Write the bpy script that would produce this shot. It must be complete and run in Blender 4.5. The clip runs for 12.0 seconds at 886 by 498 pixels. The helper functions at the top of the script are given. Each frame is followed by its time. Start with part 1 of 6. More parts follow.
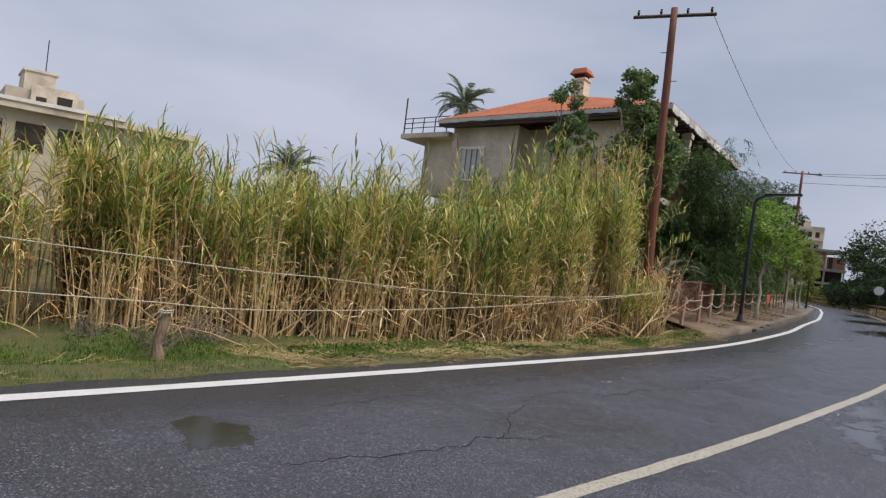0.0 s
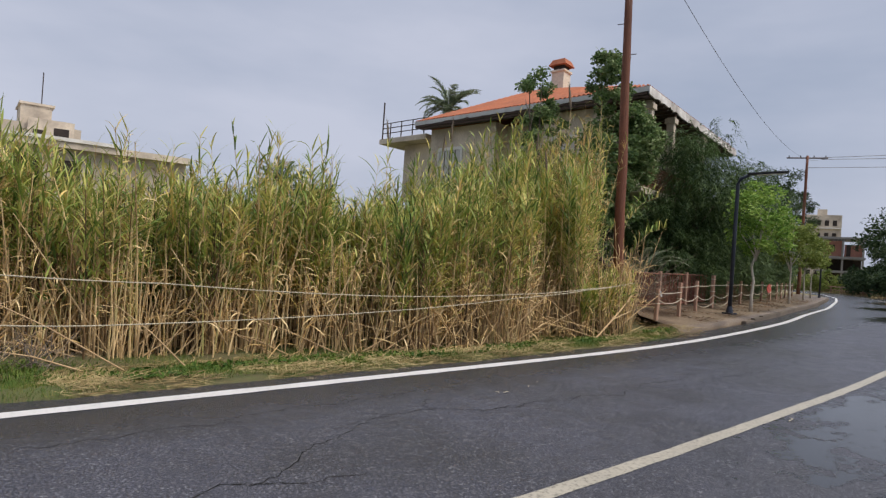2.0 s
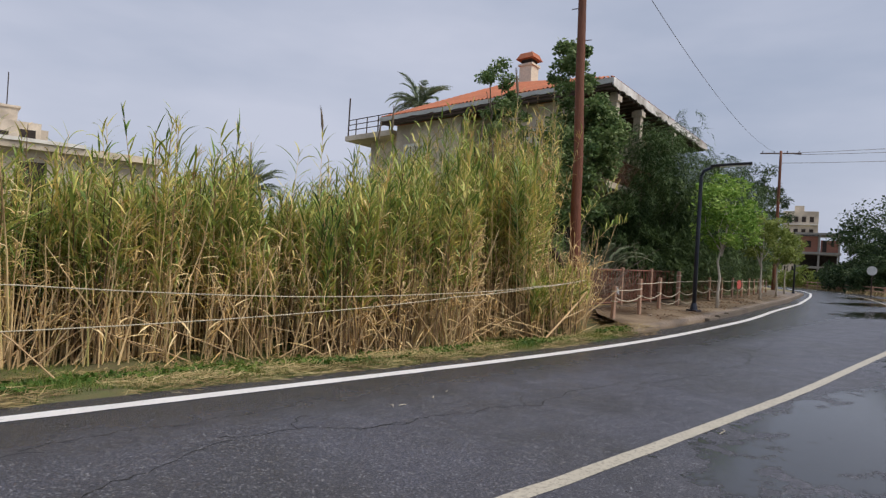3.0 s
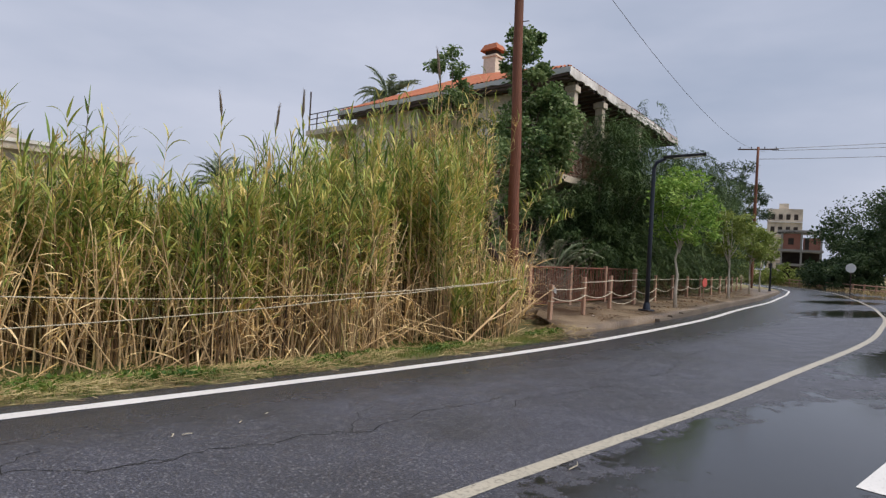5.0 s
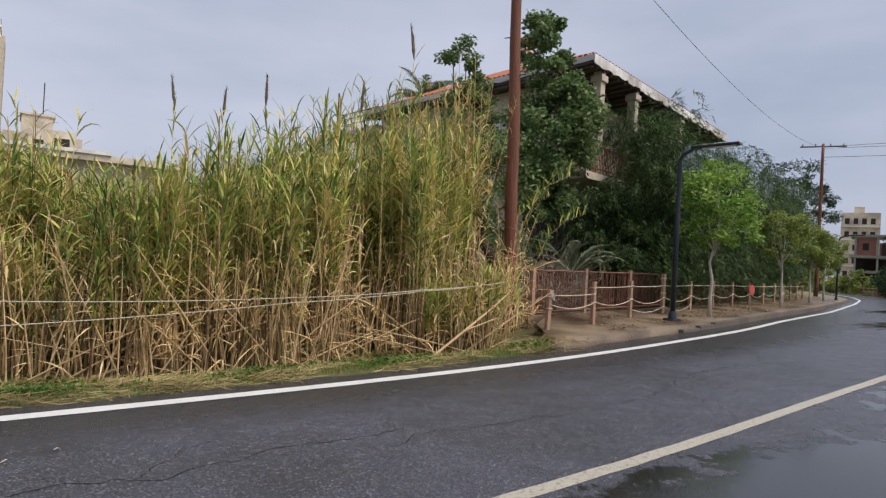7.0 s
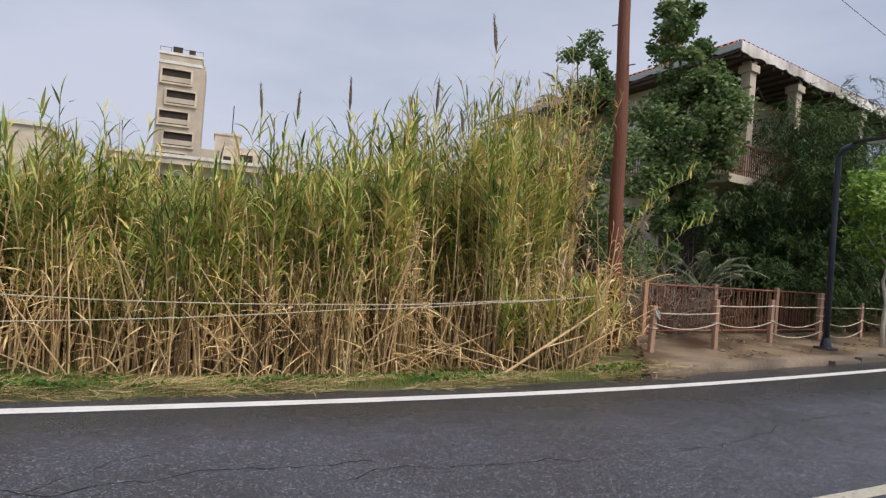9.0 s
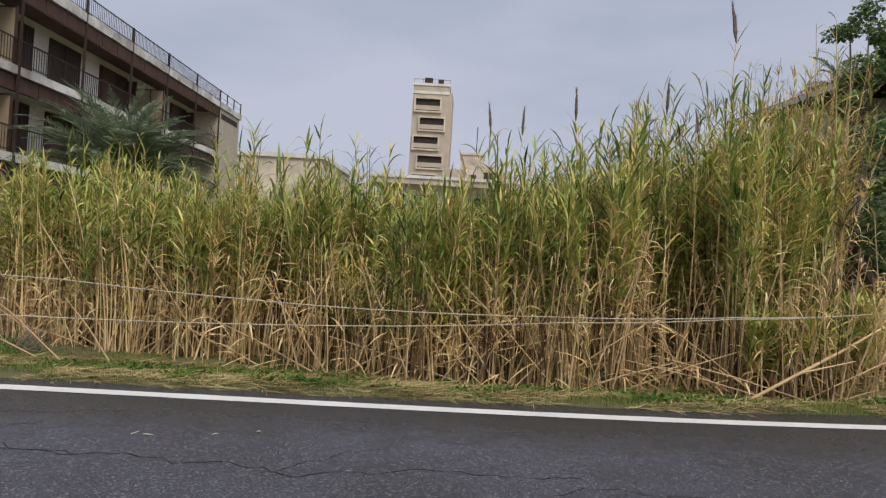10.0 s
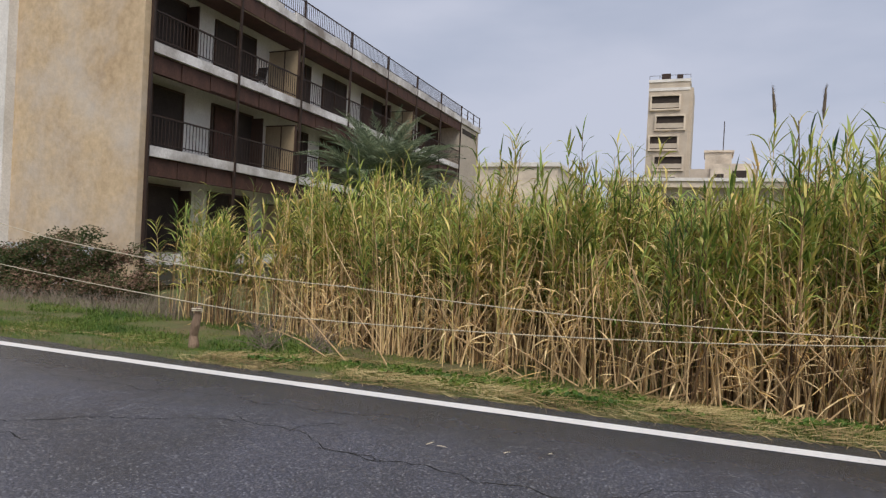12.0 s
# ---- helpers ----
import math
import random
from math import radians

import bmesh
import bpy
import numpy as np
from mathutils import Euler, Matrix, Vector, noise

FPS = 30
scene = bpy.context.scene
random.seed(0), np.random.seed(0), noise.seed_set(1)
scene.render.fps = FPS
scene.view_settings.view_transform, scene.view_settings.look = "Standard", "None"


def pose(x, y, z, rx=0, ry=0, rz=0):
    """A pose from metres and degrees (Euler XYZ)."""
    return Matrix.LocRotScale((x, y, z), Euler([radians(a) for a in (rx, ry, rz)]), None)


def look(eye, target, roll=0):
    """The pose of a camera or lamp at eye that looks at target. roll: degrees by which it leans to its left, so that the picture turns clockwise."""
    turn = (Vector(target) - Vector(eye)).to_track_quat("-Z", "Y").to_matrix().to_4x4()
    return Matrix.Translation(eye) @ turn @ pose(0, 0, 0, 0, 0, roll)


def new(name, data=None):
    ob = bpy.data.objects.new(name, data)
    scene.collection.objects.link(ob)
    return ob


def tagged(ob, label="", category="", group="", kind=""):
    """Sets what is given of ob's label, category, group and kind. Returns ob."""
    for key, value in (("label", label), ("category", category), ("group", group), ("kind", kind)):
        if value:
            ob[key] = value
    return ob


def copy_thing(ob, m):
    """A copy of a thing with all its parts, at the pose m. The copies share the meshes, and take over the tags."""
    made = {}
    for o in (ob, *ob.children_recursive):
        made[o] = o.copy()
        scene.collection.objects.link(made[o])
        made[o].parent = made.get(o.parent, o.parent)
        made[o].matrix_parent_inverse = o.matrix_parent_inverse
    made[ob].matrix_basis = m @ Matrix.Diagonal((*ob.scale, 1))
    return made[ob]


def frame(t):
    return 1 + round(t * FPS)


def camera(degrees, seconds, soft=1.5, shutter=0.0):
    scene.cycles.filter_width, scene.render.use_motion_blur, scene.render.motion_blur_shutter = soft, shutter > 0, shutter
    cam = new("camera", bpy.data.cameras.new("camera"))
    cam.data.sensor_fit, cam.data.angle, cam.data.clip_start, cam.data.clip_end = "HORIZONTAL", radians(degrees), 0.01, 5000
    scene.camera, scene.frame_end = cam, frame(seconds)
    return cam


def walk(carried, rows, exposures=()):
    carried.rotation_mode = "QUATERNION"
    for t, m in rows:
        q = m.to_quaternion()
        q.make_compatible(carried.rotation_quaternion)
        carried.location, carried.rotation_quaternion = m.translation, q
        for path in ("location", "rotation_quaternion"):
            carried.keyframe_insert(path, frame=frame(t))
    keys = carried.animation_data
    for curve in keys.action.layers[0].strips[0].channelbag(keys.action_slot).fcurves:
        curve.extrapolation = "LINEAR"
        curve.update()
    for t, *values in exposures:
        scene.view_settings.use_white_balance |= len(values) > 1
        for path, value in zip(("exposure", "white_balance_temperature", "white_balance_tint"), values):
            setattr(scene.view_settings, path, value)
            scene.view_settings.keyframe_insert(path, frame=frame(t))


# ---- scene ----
cam = camera(70.6, 12.0, 1.3)
PATH = [
    (0, (-0.707, -0.692, 1.595), (0.559, 0.855, 1.567), 7.2),
    (0.5, (-0.069, -0.698, 1.56), (1.191, 0.855, 1.539), 6.6),
    (1, (0.521, -0.644, 1.519), (1.753, 0.931, 1.502), 6.2),
    (1.5, (1.114, -0.631, 1.512), (2.34, 0.949, 1.512), 4.5),
    (2, (1.653, -0.654, 1.483), (2.876, 0.928, 1.486), 4.0),
    (2.5, (2.331, -0.556, 1.492), (3.577, 1.008, 1.493), 4.1),
    (3, (2.91, -0.547, 1.465), (4.172, 1.005, 1.472), 3.4),
    (3.2, (3.087, -0.505, 1.473), (4.346, 1.049, 1.483), 3.4),
    (4.8, (4.534, -0.656, 1.483), (5.826, 0.871, 1.488), 3.0),
    (5, (4.755, -0.628, 1.495), (6.039, 0.905, 1.501), 3.2),
    (5.5, (5.266, -0.63, 1.48), (6.526, 0.923, 1.491), 2.1),
    (6, (5.76, -0.549, 1.457), (6.953, 1.056, 1.463), 2.2),
    (6.5, (6.301, -0.498, 1.482), (7.484, 1.115, 1.492), 2.5),
    (7, (6.792, -0.45, 1.454), (7.929, 1.195, 1.472), 3.2),
    (7.2, (6.967, -0.445, 1.441), (8.09, 1.21, 1.46), 3.2),
    (8.8, (8.309, -0.375, 1.477), (9.188, 1.421, 1.509), 3.7),
    (9, (8.377, -0.389, 1.499), (9.061, 1.49, 1.517), 4.3),
    (9.5, (8.54, -0.436, 1.528), (8.609, 1.563, 1.535), 3.8),
    (10, (8.632, -0.416, 1.518), (8.564, 1.582, 1.522), 3.6),
    (10.5, (8.521, -0.435, 1.537), (7.932, 1.476, 1.538), 1.5),
    (11, (8.355, -0.35, 1.54), (7.625, 1.512, 1.544), 0.2),
    (11.5, (8.194, -0.228, 1.517), (7.454, 1.63, 1.517), 1.8),
    (12, (8.086, -0.078, 1.492), (7.31, 1.765, 1.478), 2.9),
]
walk(cam, [(t, look(eye, target, roll)) for t, eye, target, roll in PATH], [(0, -0.02), (3, 0.0), (5, 0.05), (7, 0.06), (9, 0.10), (9.5, -0.06), (10, -0.11), (11, -0.12), (11.5, -0.08), (12, -0.02)])


# ---- world, sun ----
world = bpy.data.worlds.new("overcast")
scene.world = world
world.use_nodes = True
wn, wl = world.node_tree.nodes, world.node_tree.links
wn.clear()
w_out = wn.new("ShaderNodeOutputWorld")
w_bg = wn.new("ShaderNodeBackground")
w_sky = wn.new("ShaderNodeTexSky")
w_sky.sky_type, w_sky.sun_disc = "NISHITA", False
w_sky.sun_elevation, w_sky.sun_rotation = radians(57), radians(150)
w_sky.air_density, w_sky.dust_density = 1.0, 3.0
w_dim = wn.new("ShaderNodeVectorMath")
w_dim.operation = "SCALE"
w_dim.inputs["Scale"].default_value = 0.06
wl.new(w_sky.outputs[0], w_dim.inputs[0])
w_co = wn.new("ShaderNodeTexCoord")
w_map = wn.new("ShaderNodeMapping")
w_map.inputs["Scale"].default_value = (1.0, 1.0, 3.2)
wl.new(w_co.outputs["Generated"], w_map.inputs[0])
w_noise = wn.new("ShaderNodeTexNoise")
w_noise.inputs["Scale"].default_value = 1.7
w_noise.inputs["Detail"].default_value = 5
w_noise.inputs["Roughness"].default_value = 0.5
wl.new(w_map.outputs[0], w_noise.inputs["Vector"])
w_ramp = wn.new("ShaderNodeValToRGB")
w_ramp.color_ramp.elements[0].position, w_ramp.color_ramp.elements[0].color = 0.33, (0.36, 0.41, 0.53, 1)
w_ramp.color_ramp.elements[1].position, w_ramp.color_ramp.elements[1].color = 0.66, (0.535, 0.562, 0.675, 1)
wl.new(w_noise.outputs[0], w_ramp.inputs[0])
w_mix = wn.new("ShaderNodeMix")
w_mix.data_type = "RGBA"
w_mix.inputs["Factor"].default_value = 0.86
wl.new(w_dim.outputs[0], w_mix.inputs["A"])
wl.new(w_ramp.outputs[0], w_mix.inputs["B"])
wl.new(w_mix.outputs["Result"], w_bg.inputs["Color"])
w_bg.inputs["Strength"].default_value = 1.15
wl.new(w_bg.outputs[0], w_out.inputs[0])

sun_data = bpy.data.lights.new("sun", "SUN")
sun_data.energy, sun_data.angle, sun_data.color = 3.2, radians(35), (1.0, 0.92, 0.82)
sun = new("sun", sun_data)
sun.matrix_world = look((11, -19, 34), (0, 0, 0))


# ---- materials ----
def nodes_of(name):
    m = bpy.data.materials.new(name)
    m.use_nodes = True
    return m, m.node_tree.nodes, m.node_tree.links, m.node_tree.nodes["Principled BSDF"]


def noise_tex(n, l, vec, scale, detail=4.0, rough=0.55):
    t = n.new("ShaderNodeTexNoise")
    t.inputs["Scale"].default_value, t.inputs["Detail"].default_value, t.inputs["Roughness"].default_value = scale, detail, rough
    l.new(vec, t.inputs["Vector"])
    return t.outputs[0]


def ramp(n, l, fac, stops):
    r = n.new("ShaderNodeValToRGB")
    e = r.color_ramp.elements
    while len(e) < len(stops):
        e.new(0.5)
    for k, (p, c) in enumerate(stops):
        e[k].position, e[k].color = p, (*c, 1)
    l.new(fac, r.inputs[0])
    return r.outputs[0]


def mixc(n, l, fac, a, b, mode="MIX"):
    m = n.new("ShaderNodeMix")
    m.data_type, m.blend_type = "RGBA", mode
    for sock, v in (("Factor", fac), ("A", a), ("B", b)):
        if isinstance(v, (int, float)):
            m.inputs[sock].default_value = v
        elif isinstance(v, tuple):
            m.inputs[sock].default_value = (*v, 1)
        else:
            l.new(v, m.inputs[sock])
    return m.outputs["Result"]


def bump(n, l, bsdf, height, strength, dist=0.02):
    b = n.new("ShaderNodeBump")
    b.inputs["Strength"].default_value, b.inputs["Distance"].default_value = strength, dist
    l.new(height, b.inputs["Height"])
    l.new(b.outputs[0], bsdf.inputs["Normal"])


def surface(name, a, b, scale=2.0, fine=30.0, rough=0.8, metal=0.0, relief=0.3, dirt=None, dirt_amount=0.5, stretch=(1, 1, 1), vary=0.0):
    """Two-scale mottled surface from colour a to b, with an optional dirt colour in patches."""
    m, n, l, p = nodes_of(name)
    co = n.new("ShaderNodeTexCoord")
    mp = n.new("ShaderNodeMapping")
    mp.inputs["Scale"].default_value = stretch
    l.new(co.outputs["Object"], mp.inputs[0])
    big = noise_tex(n, l, mp.outputs[0], scale, 5)
    small = noise_tex(n, l, mp.outputs[0], fine, 3)
    col = ramp(n, l, big, [(0.3, a), (0.7, b)])
    col = mixc(n, l, 0.35, col, ramp(n, l, small, [(0.3, tuple(c * 0.72 for c in a)), (0.7, tuple(min(1, c * 1.2) for c in b))]))
    if dirt:
        d = noise_tex(n, l, mp.outputs[0], scale * 0.6 + 0.13, 7, 0.65)
        mask = ramp(n, l, d, [(0.5 - 0.12 * dirt_amount, (0, 0, 0)), (0.5 + 0.3 - 0.15 * dirt_amount, (dirt_amount,) * 3)])
        col = mixc(n, l, mask, col, dirt)
    if vary:
        info = n.new("ShaderNodeObjectInfo")
        col = mixc(n, l, vary, col, ramp(n, l, info.outputs["Random"], [(0.0, tuple(c * 0.6 for c in a)), (1.0, tuple(min(1, c * 1.3) for c in b))]))
    l.new(col, p.inputs["Base Color"])
    p.inputs["Roughness"].default_value, p.inputs["Metallic"].default_value = rough, metal
    bump(n, l, p, small, relief)
    return m


def leaf_mat(name, stops, translucent=0.3, rough=0.55, plant=1.0, upright=1.0):
    """Leaf: colour by Random Per Island, with light passing through."""
    m, n, l, p = nodes_of(name)
    geo = n.new("ShaderNodeNewGeometry")
    co = n.new("ShaderNodeTexCoord")
    mp = n.new("ShaderNodeMapping")
    mp.inputs["Scale"].default_value = (plant, plant, plant * upright)
    l.new(co.outputs["Object"], mp.inputs[0])
    patch = noise_tex(n, l, mp.outputs[0], 0.9, 4)
    add = n.new("ShaderNodeMath")
    add.operation = "MULTIPLY_ADD"
    add.inputs[1].default_value, add.inputs[2].default_value = 0.62, 0.0
    l.new(geo.outputs["Random Per Island"], add.inputs[0])
    add2 = n.new("ShaderNodeMath")
    add2.operation = "MULTIPLY_ADD"
    add2.inputs[1].default_value = 1.5
    l.new(patch, add2.inputs[0])
    l.new(add.outputs[0], add2.inputs[2])
    sub = n.new("ShaderNodeMath")
    sub.operation = "SUBTRACT"
    sub.inputs[1].default_value = 0.55
    l.new(add2.outputs[0], sub.inputs[0])
    col = ramp(n, l, sub.outputs[0], stops)
    l.new(col, p.inputs["Base Color"])
    p.inputs["Roughness"].default_value = rough
    p.inputs["Specular IOR Level"].default_value = 0.25
    tr = n.new("ShaderNodeBsdfTranslucent")
    l.new(col, tr.inputs["Color"])
    mx = n.new("ShaderNodeMixShader")
    mx.inputs[0].default_value = translucent
    l.new(p.outputs[0], mx.inputs[1])
    l.new(tr.outputs[0], mx.inputs[2])
    l.new(mx.outputs[0], n["Material Output"].inputs["Surface"])
    return m


def asphalt_mat():
    m, n, l, p = nodes_of("wet_asphalt")
    co = n.new("ShaderNodeTexCoord")
    v = co.outputs["Object"]
    grain = noise_tex(n, l, v, 60, 4, 0.8)
    big = noise_tex(n, l, v, 0.5, 5)
    mid = noise_tex(n, l, v, 3.0, 5)
    vor = n.new("ShaderNodeTexVoronoi")
    vor.inputs["Scale"].default_value = 85
    l.new(v, vor.inputs["Vector"])
    col = ramp(n, l, grain, [(0.38, (0.010, 0.010, 0.014)), (0.5, (0.040, 0.043, 0.066)), (0.61, (0.28, 0.295, 0.385))])
    col = mixc(n, l, 0.35, col, ramp(n, l, mid, [(0.35, (0.030, 0.031, 0.044)), (0.7, (0.068, 0.069, 0.090))]))
    col = mixc(n, l, ramp(n, l, big, [(0.42, (0, 0, 0)), (0.62, (0.6, 0.6, 0.6))]), col, (0.032, 0.031, 0.032))
    tone = n.new("ShaderNodeSeparateColor")
    l.new(vor.outputs["Color"], tone.inputs[0])
    col = mixc(n, l, 0.36, col, ramp(n, l, tone.outputs[0], [(0.0, (0.018, 0.018, 0.022)), (0.6, (0.05, 0.05, 0.058)), (0.88, (0.11, 0.11, 0.12)), (1.0, (0.5, 0.5, 0.52))]))
    # puddles: centres, half sizes in x and y
    sep = n.new("ShaderNodeSeparateXYZ")
    l.new(v, sep.inputs[0])
    wob = noise_tex(n, l, v, 2.3, 7, 0.68)
    total = None
    for cx, cy, rx, ry in ((10.9, 1.40, 5.3, 1.3), (1.0, 3.75, 0.36, 0.5), (18.5, 2.6, 5.0, 0.9), (-2.6, 3.6, 1.2, 0.7), (33, 7.6, 7.0, 1.6), (45, 11.8, 7, 1.8), (60, 15.5, 9, 3.0)):
        terms = []
        for o, c, r in (("X", cx, rx), ("Y", cy, ry)):
            a = n.new("ShaderNodeMath")
            a.operation = "MULTIPLY_ADD"
            a.inputs[1].default_value, a.inputs[2].default_value = 1 / r, -c / r
            l.new(sep.outputs[o], a.inputs[0])
            q = n.new("ShaderNodeMath")
            q.operation = "POWER"
            q.inputs[1].default_value = 2
            l.new(a.outputs[0], q.inputs[0])
            terms.append(q)
        d = n.new("ShaderNodeMath")
        l.new(terms[0].outputs[0], d.inputs[0])
        l.new(terms[1].outputs[0], d.inputs[1])
        if total is None:
            total = d
        else:
            mn = n.new("ShaderNodeMath")
            mn.operation = "MINIMUM"
            l.new(total.outputs[0], mn.inputs[0])
            l.new(d.outputs[0], mn.inputs[1])
            total = mn
    rag = n.new("ShaderNodeMath")
    rag.operation = "MULTIPLY_ADD"
    rag.inputs[1].default_value = 2.6
    l.new(wob, rag.inputs[0])
    l.new(total.outputs[0], rag.inputs[2])
    shift = n.new("ShaderNodeMath")
    shift.operation = "MULTIPLY"
    shift.inputs[1].default_value = 0.42
    l.new(rag.outputs[0], shift.inputs[0])
    wet = ramp(n, l, shift.outputs[0], [(0.72, (1, 1, 1)), (0.80, (0, 0, 0))])
    # damp band beside the edge line: y minus the line's curve 4.94 + 0.055 x + 0.0022 x^2
    lin = n.new("ShaderNodeMath")
    lin.operation = "MULTIPLY_ADD"
    lin.inputs[1].default_value, lin.inputs[2].default_value = 0.0022, 0.055
    l.new(sep.outputs["X"], lin.inputs[0])
    crv = n.new("ShaderNodeMath")
    crv.operation = "MULTIPLY"
    l.new(lin.outputs[0], crv.inputs[0])
    l.new(sep.outputs["X"], crv.inputs[1])
    gap = n.new("ShaderNodeMath")
    gap.operation = "SUBTRACT"
    l.new(sep.outputs["Y"], gap.inputs[0])
    l.new(crv.outputs[0], gap.inputs[1])
    rim = n.new("ShaderNodeMath")
    rim.operation = "MULTIPLY_ADD"
    rim.inputs[1].default_value, rim.inputs[2].default_value = 0.9, -4.2
    l.new(wob, rim.inputs[0])
    edge_d = n.new("ShaderNodeMath")
    l.new(gap.outputs[0], edge_d.inputs[0])
    l.new(rim.outputs[0], edge_d.inputs[1])
    damp = ramp(n, l, edge_d.outputs[0], [(0.0, (0, 0, 0)), (0.75, (0.68, 0.68, 0.68)), (1.0, (0.68, 0.68, 0.68))])
    col = mixc(n, l, damp, col, (0.036, 0.035, 0.036))
    col = mixc(n, l, wet, col, (0.022, 0.021, 0.02))
    l.new(col, p.inputs["Base Color"])
    rough = ramp(n, l, mid, [(0.35, (0.34,) * 3), (0.7, (0.52,) * 3)])
    rough = mixc(n, l, damp, rough, (0.14, 0.14, 0.14))
    l.new(mixc(n, l, wet, rough, (0.035, 0.035, 0.035)), p.inputs["Roughness"])
    b = n.new("ShaderNodeBump")
    b.inputs["Distance"].default_value = 0.012
    inv = n.new("ShaderNodeMath")
    inv.operation = "MULTIPLY_ADD"
    inv.inputs[1].default_value, inv.inputs[2].default_value = -0.66, 0.70
    l.new(wet, inv.inputs[0])
    l.new(inv.outputs[0], b.inputs["Strength"])
    l.new(grain, b.inputs["Height"])
    l.new(b.outputs[0], p.inputs["Normal"])
    return m


def paint_mat(name, c, worn):
    m, n, l, p = nodes_of(name)
    co = n.new("ShaderNodeTexCoord")
    a = noise_tex(n, l, co.outputs["Object"], 28, 5, 0.7)
    b = noise_tex(n, l, co.outputs["Object"], 2.2, 4)
    chip = ramp(n, l, a, [(0.60 - worn, (0, 0, 0)), (0.74 - worn, (0.8,) * 3)])
    col = mixc(n, l, ramp(n, l, b, [(0.3, (0,) * 3), (0.75, (0.45,) * 3)]), c, tuple(x * 0.68 for x in c))
    col = mixc(n, l, chip, col, tuple(x * 0.4 for x in c))
    l.new(col, p.inputs["Base Color"])
    p.inputs["Roughness"].default_value = 0.45
    bump(n, l, p, a, 0.3, 0.004)
    return m


